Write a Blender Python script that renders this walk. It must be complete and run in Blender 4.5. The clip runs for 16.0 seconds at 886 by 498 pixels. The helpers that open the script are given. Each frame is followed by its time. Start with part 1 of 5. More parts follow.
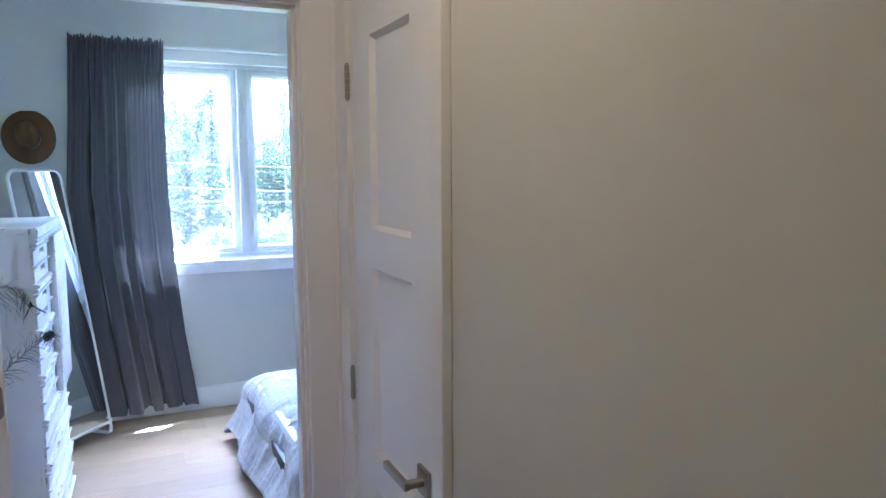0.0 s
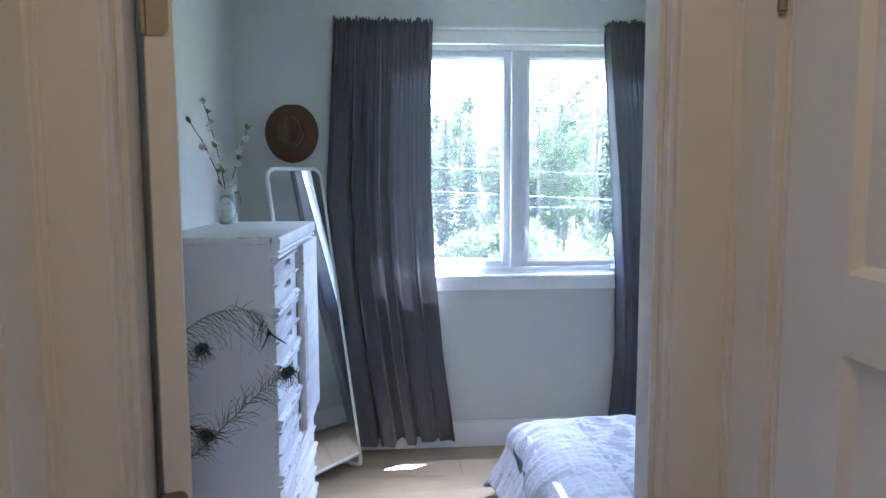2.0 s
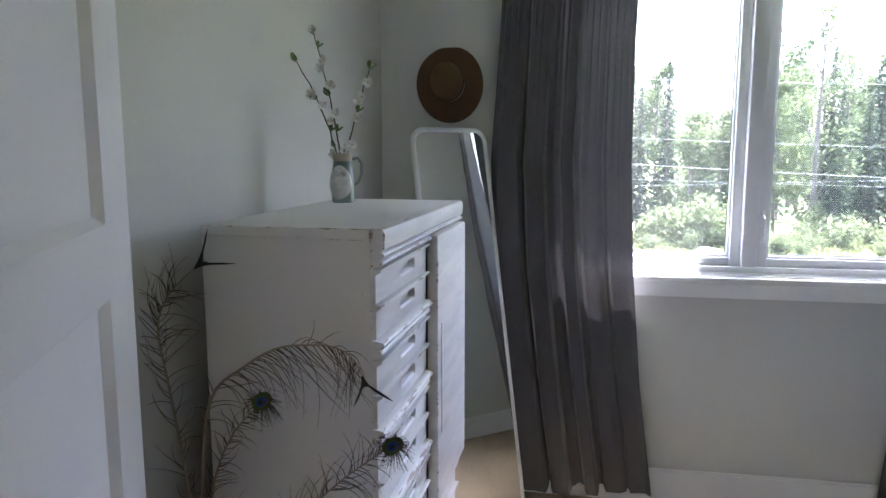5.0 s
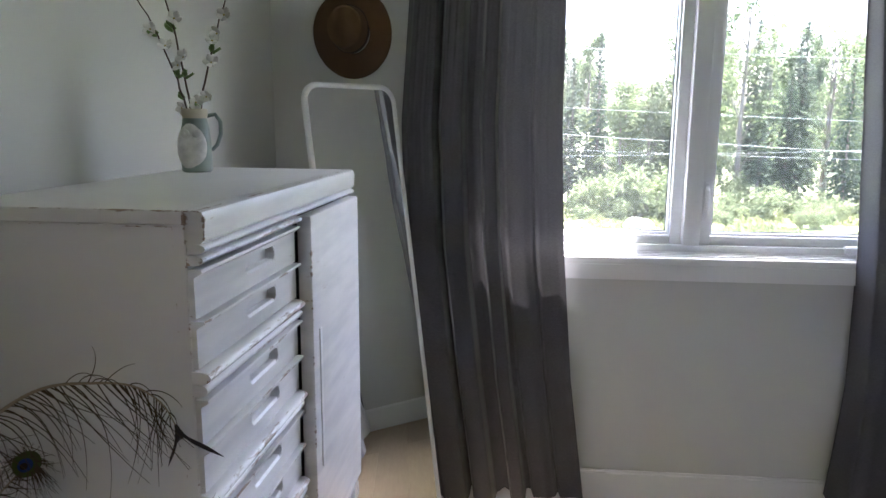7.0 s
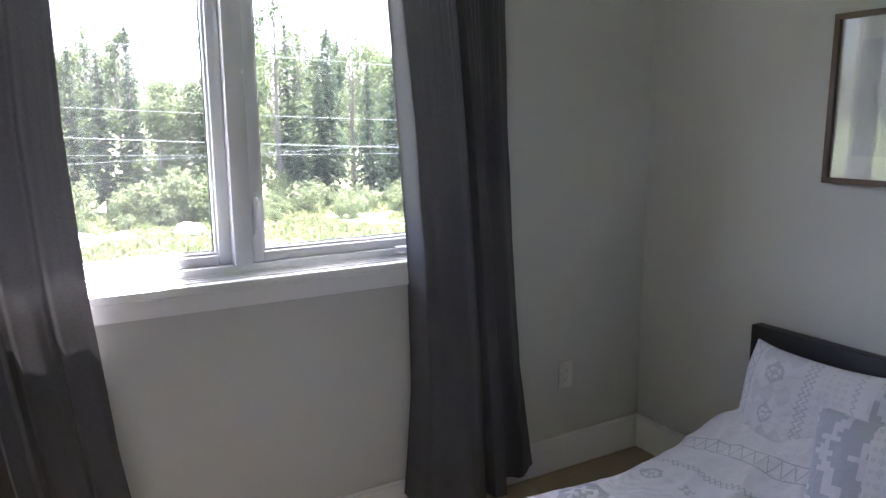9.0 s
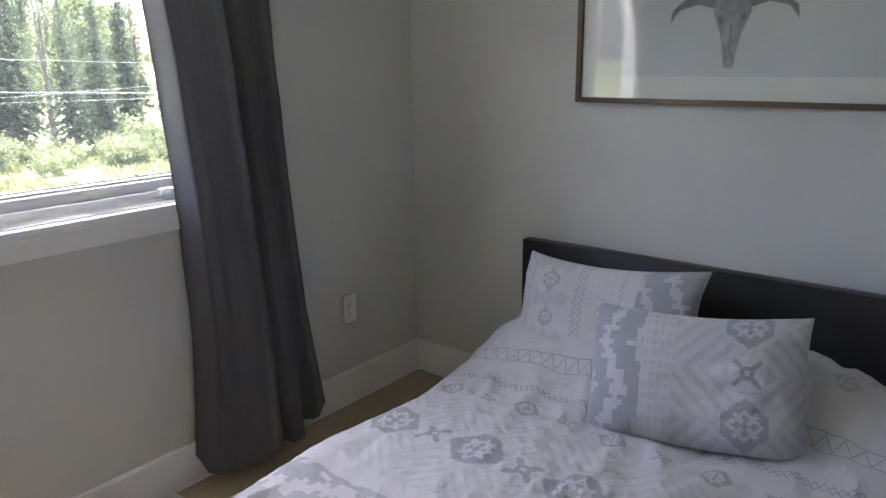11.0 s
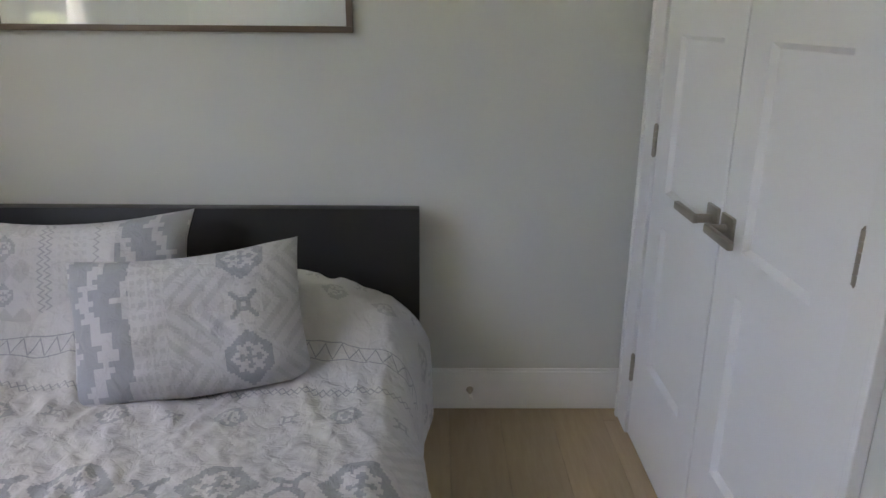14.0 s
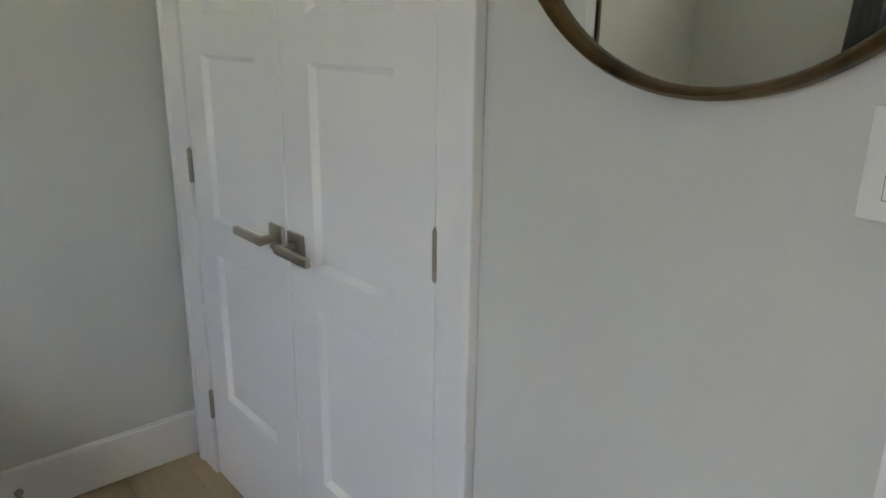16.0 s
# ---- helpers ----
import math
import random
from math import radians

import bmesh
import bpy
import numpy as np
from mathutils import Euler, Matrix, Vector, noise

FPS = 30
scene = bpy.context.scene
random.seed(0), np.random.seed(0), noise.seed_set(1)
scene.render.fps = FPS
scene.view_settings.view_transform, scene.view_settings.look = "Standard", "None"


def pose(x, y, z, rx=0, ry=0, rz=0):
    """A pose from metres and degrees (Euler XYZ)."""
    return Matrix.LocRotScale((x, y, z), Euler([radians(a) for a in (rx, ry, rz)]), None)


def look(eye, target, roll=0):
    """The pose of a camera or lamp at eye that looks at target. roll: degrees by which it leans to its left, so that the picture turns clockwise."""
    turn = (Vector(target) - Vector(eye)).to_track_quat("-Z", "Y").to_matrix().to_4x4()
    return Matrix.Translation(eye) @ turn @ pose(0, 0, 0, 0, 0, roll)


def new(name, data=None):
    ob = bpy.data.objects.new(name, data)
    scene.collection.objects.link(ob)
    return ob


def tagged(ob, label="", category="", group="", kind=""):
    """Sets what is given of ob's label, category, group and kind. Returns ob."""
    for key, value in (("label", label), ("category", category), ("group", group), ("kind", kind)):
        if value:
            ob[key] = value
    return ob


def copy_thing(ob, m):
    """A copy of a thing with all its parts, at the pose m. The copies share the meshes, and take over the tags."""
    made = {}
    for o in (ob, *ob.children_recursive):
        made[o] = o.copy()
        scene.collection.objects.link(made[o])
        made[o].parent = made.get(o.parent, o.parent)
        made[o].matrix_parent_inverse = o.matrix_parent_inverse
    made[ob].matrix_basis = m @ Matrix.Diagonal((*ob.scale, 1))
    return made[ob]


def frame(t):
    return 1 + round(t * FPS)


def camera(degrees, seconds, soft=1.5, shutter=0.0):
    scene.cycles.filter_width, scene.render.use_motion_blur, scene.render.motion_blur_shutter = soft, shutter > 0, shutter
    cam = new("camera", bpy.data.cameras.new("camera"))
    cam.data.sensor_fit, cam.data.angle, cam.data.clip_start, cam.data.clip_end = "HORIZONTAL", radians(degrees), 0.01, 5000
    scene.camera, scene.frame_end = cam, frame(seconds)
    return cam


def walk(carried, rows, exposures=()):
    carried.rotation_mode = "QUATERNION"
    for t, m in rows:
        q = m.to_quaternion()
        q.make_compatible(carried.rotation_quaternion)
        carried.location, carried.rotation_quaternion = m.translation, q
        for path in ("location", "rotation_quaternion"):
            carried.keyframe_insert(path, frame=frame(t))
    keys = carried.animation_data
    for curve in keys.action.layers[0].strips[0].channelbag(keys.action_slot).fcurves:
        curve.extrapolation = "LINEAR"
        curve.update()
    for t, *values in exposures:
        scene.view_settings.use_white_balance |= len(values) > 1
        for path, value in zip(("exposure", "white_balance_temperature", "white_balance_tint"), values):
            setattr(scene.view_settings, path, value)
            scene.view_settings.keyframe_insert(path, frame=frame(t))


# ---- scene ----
cam = camera(63.6, 16.0)
PATH = [
    (0, (0.058, 0.103, 1.623), (0.872, 1.916, 1.399), -0.3),
    (0.5, (0.118, 0.277, 1.627), (0.723, 2.172, 1.417), -0.3),
    (1, (0.142, 0.516, 1.617), (0.531, 2.468, 1.424), -0.4),
    (1.5, (0.096, 0.779, 1.605), (0.337, 2.755, 1.419), -0.3),
    (2, (0.086, 1.045, 1.589), (0.242, 3.029, 1.384), -0.2),
    (2.5, (0.066, 1.28, 1.593), (0.159, 3.265, 1.368), -0.5),
    (3, (0.041, 1.485, 1.581), (0.054, 3.472, 1.349), -0.6),
    (3.5, (0.032, 1.661, 1.575), (-0.033, 3.646, 1.341), -0.5),
    (4, (0.064, 1.791, 1.576), (-0.108, 3.77, 1.336), -0.6),
    (4.2, (0.081, 1.823, 1.572), (-0.146, 3.796, 1.334), -0.7),
    (6.3, (0.127, 2.309, 1.526), (-0.292, 4.23, 1.164), 0.5),
    (6.5, (0.134, 2.347, 1.522), (-0.253, 4.276, 1.161), 0.3),
    (7, (0.148, 2.42, 1.519), (-0.03, 4.379, 1.16), 0.4),
    (7.5, (0.159, 2.46, 1.506), (0.32, 4.422, 1.155), -0.1),
    (8, (0.149, 2.512, 1.503), (0.647, 4.419, 1.166), -0.7),
    (8.5, (0.186, 2.694, 1.536), (0.992, 4.488, 1.17), -0.3),
    (9, (0.249, 2.797, 1.526), (1.229, 4.504, 1.168), -0.4),
    (9.2, (0.258, 2.847, 1.525), (1.306, 4.513, 1.168), -0.5),
    (11.3, (0.151, 2.966, 1.449), (1.712, 4.093, 0.908), -0.3),
    (11.5, (0.146, 2.962, 1.442), (1.74, 4.033, 0.885), 0.0),
    (12, (0.155, 2.968, 1.409), (1.83, 3.896, 0.832), 0.4),
    (12.5, (0.183, 2.973, 1.395), (1.942, 3.717, 0.802), 0.4),
    (13, (0.206, 2.982, 1.382), (2.04, 3.498, 0.775), 0.5),
    (13.5, (0.243, 2.966, 1.373), (2.125, 3.233, 0.753), 0.5),
    (14, (0.321, 2.946, 1.359), (2.221, 2.918, 0.735), 0.5),
    (14.5, (0.368, 2.977, 1.362), (2.234, 2.609, 0.743), 0.5),
    (15, (0.39, 3.055, 1.371), (2.157, 2.338, 0.767), 0.6),
    (15.5, (0.397, 3.067, 1.374), (2.018, 2.054, 0.785), 0.8),
    (16, (0.459, 3.04, 1.374), (1.912, 1.795, 0.795), 0.8),
]
EXPOSURES = [(0.0, 5.60, 4450, 17), (2.5, 5.0, 5000, 18), (4.0, 4.68, 5500, 21), (6.5, 4.64, 5950, 20), (7.5, 4.52, 5980, 20), (9.0, 4.38, 6050, 23), (12.5, 4.75, 6600, 23), (15.0, 4.84, 7200, 15), (16.0, 4.82, 7250, 14)]
walk(cam, [(t, look(eye, target, roll)) for t, eye, target, roll in PATH], EXPOSURES)

# daylight: high summer sun from the north-east of the window, clear sky
SUN_DOWN = Vector((-0.28, -0.216, -1.0)).normalized()
world = bpy.data.worlds.new("world")
scene.world = world
world.use_nodes = True
wn = world.node_tree.nodes
wsky = wn.new("ShaderNodeTexSky")
wsky.sky_type, wsky.sun_disc = "NISHITA", False
wsky.dust_density = 5.0
wsky.sun_elevation = math.asin(-SUN_DOWN.z)
wsky.sun_rotation = math.atan2(-SUN_DOWN.x, -SUN_DOWN.y)
wn["Background"].inputs["Strength"].default_value = 0.15
world.node_tree.links.new(wsky.outputs["Color"], wn["Background"].inputs["Color"])
sun = new("sun", bpy.data.lights.new("sun", "SUN"))
sun.data.energy, sun.data.angle, sun.data.color = 4.0, radians(0.5), (1.0, 0.95, 0.88)
sun.rotation_mode = "QUATERNION"
sun.rotation_quaternion = SUN_DOWN.to_track_quat("-Z", "Y")

# warm ceiling lamp of the landing
hall_lamp = new("hall_lamp", bpy.data.lights.new("hall_lamp", "AREA"))
hall_lamp.data.shape, hall_lamp.data.size = "DISK", 0.3
hall_lamp.data.energy, hall_lamp.data.color = 0.155, (1.0, 0.65, 0.28)
hall_lamp.matrix_world = look((0.1, 1.1, 2.62), (0.1, 1.1, 0.0))

# added strip lamp, hidden at the head of the window's opening, standing in for skylight
sky_fill_lamp = new("sky_fill_lamp", bpy.data.lights.new("sky_fill_lamp", "AREA"))
sky_fill_lamp.data.shape, sky_fill_lamp.data.size, sky_fill_lamp.data.size_y = "RECTANGLE", 1.5, 0.042
sky_fill_lamp.data.energy, sky_fill_lamp.data.color = 1.5, (1.0, 0.985, 0.96)
sky_fill_lamp.matrix_world = look((0.83, 5.278, 2.307), (0.83, 4.278, 2.0))

# ---- materials ----


class Val:
    """A shader value that can be written in plain arithmetic."""

    def __init__(self, tree, socket):
        self.tree, self.socket = tree, socket

    def op(self, kind, *others):
        node = self.tree.nodes.new("ShaderNodeMath")
        node.operation = kind
        for i, v in enumerate((self, *others)):
            if isinstance(v, Val):
                self.tree.links.new(v.socket, node.inputs[i])
            else:
                node.inputs[i].default_value = v
        return Val(self.tree, node.outputs[0])

    def __add__(self, o): return self.op("ADD", o)
    def __sub__(self, o): return self.op("SUBTRACT", o)
    def __mul__(self, o): return self.op("MULTIPLY", o)
    def __truediv__(self, o): return self.op("DIVIDE", o)
    def __lt__(self, o): return self.op("LESS_THAN", o)
    def __gt__(self, o): return self.op("GREATER_THAN", o)
    def abs(self): return self.op("ABSOLUTE")
    def fract(self): return self.op("FRACT")
    def floor(self): return self.op("FLOOR")
    def max(self, o): return self.op("MAXIMUM", o)
    def min(self, o): return self.op("MINIMUM", o)


def tex(tree, kind, scale, vector, **more):
    node = tree.nodes.new(kind)
    node.inputs["Scale"].default_value = scale
    for k, v in more.items():
        node.inputs[k].default_value = v
    tree.links.new(vector, node.inputs["Vector"])
    return node


def ramp(tree, fac, stops):
    node = tree.nodes.new("ShaderNodeValToRGB")
    els = node.color_ramp.elements
    while len(els) < len(stops):
        els.new(0.5)
    for e, (p, c) in zip(els, stops):
        e.position, e.color = p, (*c, 1)
    tree.links.new(fac, node.inputs["Fac"])
    return node.outputs["Color"]


def blend(tree, fac, a, b, kind="MIX"):
    node = tree.nodes.new("ShaderNodeMix")
    node.data_type, node.blend_type = "RGBA", kind
    for sock, v in ((node.inputs["Factor"], fac), (node.inputs["A"], a), (node.inputs["B"], b)):
        if isinstance(v, Val):
            tree.links.new(v.socket, sock)
        elif isinstance(v, bpy.types.NodeSocket):
            tree.links.new(v, sock)
        elif isinstance(v, (int, float)):
            sock.default_value = v
        else:
            sock.default_value = (*v, 1)
    return node.outputs["Result"]


def bump(tree, height, strength, distance=0.002, normal=None):
    node = tree.nodes.new("ShaderNodeBump")
    node.inputs["Strength"].default_value, node.inputs["Distance"].default_value = strength, distance
    tree.links.new(height, node.inputs["Height"])
    if normal:
        tree.links.new(normal, node.inputs["Normal"])
    return node.outputs["Normal"]


def blank(name, rough=0.6, metal=0.0):
    m = bpy.data.materials.new(name)
    m.use_nodes = True
    b = m.node_tree.nodes["Principled BSDF"]
    b.inputs["Roughness"].default_value, b.inputs["Metallic"].default_value = rough, metal
    c = m.node_tree.nodes.new("ShaderNodeTexCoord")
    return m, m.node_tree, b, c.outputs["Object"]


def painted(name, colour, rough=0.5, grain=300.0, relief=0.08, spread=0.05, metal=0.0, blotch=2.5):
    """Plain coloured surface with a broad unevenness and a fine grain."""
    m, t, b, co = blank(name, rough, metal)
    broad = tex(t, "ShaderNodeTexNoise", blotch, co, Detail=3.0)
    fine = tex(t, "ShaderNodeTexNoise", grain, co, Detail=2.0)
    dark = tuple(c * (1 - spread) for c in colour)
    light = tuple(min(1, c * (1 + spread)) for c in colour)
    t.links.new(ramp(t, broad.outputs["Fac"], [(0.3, dark), (0.7, light)]), b.inputs["Base Color"])
    r = Val(t, fine.outputs["Fac"]) * 0.12 + (rough - 0.06)
    t.links.new(r.socket, b.inputs["Roughness"])
    t.links.new(bump(t, fine.outputs["Fac"], relief, 0.001), b.inputs["Normal"])
    return m


WALL = painted("wall_paint", (0.635, 0.640, 0.608), 0.75, 260, 0.12, 0.015)
CEILING = painted("ceiling_paint", (0.88, 0.88, 0.87), 0.85, 120, 0.25, 0.015)
TRIM = painted("white_trim", (0.85, 0.85, 0.845), 0.42, 90, 0.05, 0.015)
DOOR = painted("white_door", (0.86, 0.862, 0.865), 0.5, 140, 0.06, 0.015)
VINYL = painted("white_vinyl", (0.74, 0.76, 0.78), 0.35, 60, 0.02, 0.01)
PLASTIC = painted("white_plastic", (0.80, 0.80, 0.78), 0.3, 60, 0.02, 0.01)
NICKEL = painted("satin_nickel", (0.42, 0.38, 0.33), 0.33, 500, 0.05, 0.05, 1.0)
BLACKWOOD = painted("black_brown_wood", (0.012, 0.011, 0.011), 0.42, 60, 0.1, 0.3)
BRONZE = painted("dark_bronze", (0.115, 0.068, 0.028), 0.36, 40, 0.2, 0.6, 0.85, 18)
WHITE_METAL = painted("white_powder_coat", (0.78, 0.79, 0.79), 0.35, 200, 0.03, 0.01)
DARK = painted("gap_shade_black", (0.01, 0.01, 0.01), 0.9)
SEAL_AND_GAP = painted("black_seal_and_gap_shade", (0.015, 0.015, 0.015), 0.6)


def mirror_glass():
    m, t, b, co = blank("mirror_glass", 0.01, 1.0)
    b.inputs["Base Color"].default_value = (0.86, 0.88, 0.87, 1)
    return m


def clear_glass(name, tint, veil=0.0):
    """Thin clear glass whose gloss grows towards grazing views; an added share scatters the light passing through,
    imitating glare haze.
    """
    m = bpy.data.materials.new(name)
    m.use_nodes = True
    t = m.node_tree
    t.nodes.remove(t.nodes["Principled BSDF"])
    clear, gloss = t.nodes.new("ShaderNodeBsdfTransparent"), t.nodes.new("ShaderNodeBsdfGlossy")
    clear.inputs["Color"].default_value = (*tint, 1)
    gloss.inputs["Roughness"].default_value = 0.02
    weight, mix = t.nodes.new("ShaderNodeLayerWeight"), t.nodes.new("ShaderNodeMixShader")
    weight.inputs["Blend"].default_value = 0.5
    shine = Val(t, weight.outputs["Facing"]).op("POWER", 5.0) * 0.92 + 0.035
    t.links.new(shine.socket, mix.inputs[0])
    body = clear
    # scattering film added to lay a pale glare haze over the view
    if veil:
        film, body = t.nodes.new("ShaderNodeBsdfTranslucent"), t.nodes.new("ShaderNodeMixShader")
        film.inputs["Color"].default_value = (0.8, 0.82, 0.84, 1)
        body.inputs[0].default_value = veil
        t.links.new(clear.outputs[0], body.inputs[1])
        t.links.new(film.outputs[0], body.inputs[2])
    t.links.new(body.outputs[0], mix.inputs[1])
    t.links.new(gloss.outputs[0], mix.inputs[2])
    t.links.new(mix.outputs[0], t.nodes["Material Output"].inputs["Surface"])
    return m


MIRROR, GLASS, PANE = mirror_glass(), clear_glass("picture_glass", (0.97, 0.98, 0.98)), clear_glass("veiled_window_glass", (0.80, 0.81, 0.81), 0.0085)


def oak():
    m, t, b, co = blank("pale_oak", 0.42)
    info = t.nodes.new("ShaderNodeObjectInfo")
    shift = t.nodes.new("ShaderNodeMapping")
    t.links.new(co, shift.inputs["Vector"])
    shift.inputs["Scale"].default_value = (1.0, 9.0, 1.0)
    move = t.nodes.new("ShaderNodeCombineXYZ")
    far = Val(t, info.outputs["Random"]) * 37.0
    for s in ("X", "Y"):
        t.links.new(far.socket, move.inputs[s])
    t.links.new(move.outputs[0], shift.inputs["Location"])
    grain = tex(t, "ShaderNodeTexNoise", 6.0, shift.outputs[0], Detail=8.0, Roughness=0.65, Distortion=0.4)
    fine = tex(t, "ShaderNodeTexNoise", 40.0, shift.outputs[0], Detail=4.0)
    col = ramp(t, grain.outputs["Fac"], [(0.3, (0.425, 0.322, 0.215)), (0.7, (0.485, 0.378, 0.258))])
    tone = Val(t, info.outputs["Random"]) * 0.22 + 0.86
    rgb = t.nodes.new("ShaderNodeCombineColor")
    for s in ("Red", "Green", "Blue"):
        t.links.new(tone.socket, rgb.inputs[s])
    t.links.new(blend(t, 1.0, col, rgb.outputs[0], "MULTIPLY"), b.inputs["Base Color"])
    t.links.new((Val(t, fine.outputs["Fac"]) * 0.15 + 0.47).socket, b.inputs["Roughness"])
    t.links.new(bump(t, fine.outputs["Fac"], 0.12, 0.001), b.inputs["Normal"])
    return m


OAK = oak()


def worn_white():
    """White chalk paint, rubbed through to the wood on edges and in small patches."""
    m, t, b, co = blank("distressed_white_paint", 0.36)
    broad = tex(t, "ShaderNodeTexNoise", 5.0, co, Detail=4.0)
    strk = t.nodes.new("ShaderNodeMapping")
    strk.inputs["Scale"].default_value = (1, 0.35, 2.2)
    t.links.new(co, strk.inputs["Vector"])
    chips = tex(t, "ShaderNodeTexNoise", 34.0, strk.outputs[0], Detail=5.0, Roughness=0.7)
    smear = tex(t, "ShaderNodeTexNoise", 14.0, strk.outputs[0], Detail=4.0)
    axes = t.nodes.new("ShaderNodeSeparateXYZ")
    t.links.new(co, axes.inputs[0])
    x, y, z = (Val(t, axes.outputs[s]) for s in ("X", "Y", "Z"))

    def near(a, at_a, b, at_b, reach=0.007):
        # 1 on a straight corner of the furniture, falling to 0 at reach
        u, v = a - at_a, b - at_b
        return ((u * u + v * v).op("SQRT") * (-1.0 / reach) + 1.0).max(0.0)

    edge = near(x, -0.262, z, 1.397).max(near(y, 3.322, z, 1.397)).max(near(x, -0.280, y, 3.322, 0.009)).max(near(x, -0.252, y, 3.322, 0.006))
    edge = edge.max(near(x, -0.242, y, 3.750, 0.006)).max(near(x, -0.242, y, 4.120)).max(near(x, -0.242, z, 1.334)).max(near(x, -0.646, y, 3.322, 0.008))
    # proud lips and beads of the drawers
    lips = ((x + 0.2642) * 160.0).max(0.0).min(0.8) * (x < -0.250) * (z < 1.335) * (y < 3.745)
    rubbed = edge.max(lips)
    joint = ((x + 0.298).abs() < 0.0008) * (y < 3.3255) * (z < 1.372)
    joint = joint.max(((z - 1.374).abs() < 0.0008) * (y < 3.3255) * (x < -0.298))
    front = x > -0.283
    wear = rubbed * 0.62 + joint * 0.28 + (Val(t, chips.outputs["Fac"]) - 0.58) * 2.4 + (Val(t, broad.outputs["Fac"]) - 0.66) * 1.1 - 0.12 - (front * -1.0 + 1.0) * (rubbed.max(joint) * -1.0 + 1.0) * 0.55
    worn = (wear * 5.0).max(0.0).min(1.0)
    paint = ramp(t, smear.outputs["Fac"], [(0.35, (0.70, 0.705, 0.71)), (0.6, (0.81, 0.81, 0.805))])
    wood = ramp(t, chips.outputs["Fac"], [(0.4, (0.20, 0.13, 0.085)), (0.8, (0.36, 0.27, 0.20))])
    plain = ramp(t, broad.outputs["Fac"], [(0.3, (0.765, 0.767, 0.765)), (0.7, (0.795, 0.795, 0.79))])
    t.links.new(blend(t, worn * 0.9, blend(t, front, plain, paint), wood), b.inputs["Base Color"])
    t.links.new(bump(t, smear.outputs["Fac"], 0.12, 0.001), b.inputs["Normal"])
    return m


DISTRESSED = worn_white()


def curtain_cloth():
    m, t, b, co = blank("grey_woven_curtain", 0.85)
    weave = t.nodes.new("ShaderNodeMapping")
    weave.inputs["Scale"].default_value = (1.0, 1.0, 6.0)
    t.links.new(co, weave.inputs["Vector"])
    slub = tex(t, "ShaderNodeTexNoise", 120.0, weave.outputs[0], Detail=3.0)
    col = ramp(t, slub.outputs["Fac"], [(0.3, (0.058, 0.057, 0.062)), (0.7, (0.092, 0.090, 0.097))])
    t.links.new(col, b.inputs["Base Color"])
    b.inputs["Sheen Weight"].default_value = 0.25
    t.links.new(bump(t, slub.outputs["Fac"], 0.25, 0.001), b.inputs["Normal"])
    lucent = t.nodes.new("ShaderNodeBsdfTranslucent")
    lucent.inputs["Color"].default_value = (0.27, 0.262, 0.262, 1)
    mix = t.nodes.new("ShaderNodeMixShader")
    mix.inputs[0].default_value = 0.019
    t.links.new(b.outputs[0], mix.inputs[1])
    t.links.new(lucent.outputs[0], mix.inputs[2])
    t.links.new(mix.outputs[0], t.nodes["Material Output"].inputs["Surface"])
    return m


CURTAIN = curtain_cloth()

# ---- building helpers ----


def box(bm, x0, x1, y0, y1, z0, z1, r=0.0, segs=2):
    """A box between two corners, with rounded edges of radius r."""
    m = Matrix.LocRotScale(((x0 + x1) / 2, (y0 + y1) / 2, (z0 + z1) / 2), None, (x1 - x0, y1 - y0, z1 - z0))
    made = bmesh.ops.create_cube(bm, size=1.0, matrix=m)["verts"]
    if r > 0:
        edges = list({e for v in made for e in v.link_edges})
        bmesh.ops.bevel(bm, geom=edges, offset=r, segments=segs, affect="EDGES", profile=0.5)
    return bm


def boxes(*rows, r=0.0):
    bm = bmesh.new()
    for row in rows:
        part_bm = bmesh.new()
        box(part_bm, *row, r=r)
        join(bm, part_bm)
    return bm


def join(bm, other, matrix=None):
    """Adds other to bm, and frees other."""
    if matrix:
        other.transform(matrix)
    data = bpy.data.meshes.new("joined")
    other.to_mesh(data)
    other.free()
    bm.from_mesh(data)
    bpy.data.meshes.remove(data)
    return bm


def tube(points, radius, sides=8, closed=False):
    """A round bar along points; radius is one number or one for each point."""
    bm = bmesh.new()
    pts = [Vector(p) for p in points]
    n = len(pts)
    rings, up = [], Vector((0.13, 0.31, 0.94))
    for i, p in enumerate(pts):
        a = pts[(i - 1) % n] if closed or i else pts[0]
        b = pts[(i + 1) % n] if closed or i < n - 1 else pts[-1]
        d = (b - a).normalized()
        u = up - d * up.dot(d)
        u = u.normalized() if u.length > 0.05 else d.orthogonal().normalized()
        up = u
        w = d.cross(u)
        r = radius if isinstance(radius, (int, float)) else radius[i]
        rings.append([bm.verts.new(p + (u * math.cos(k * math.tau / sides) + w * math.sin(k * math.tau / sides)) * r) for k in range(sides)])
    for i in range(n if closed else n - 1):
        a, b = rings[i], rings[(i + 1) % n]
        for k in range(sides):
            bm.faces.new((a[k], a[(k + 1) % sides], b[(k + 1) % sides], b[k]))
    if not closed:
        bm.faces.new(rings[0][::-1])
        bm.faces.new(rings[-1])
    bmesh.ops.recalc_face_normals(bm, faces=bm.faces)
    return bm


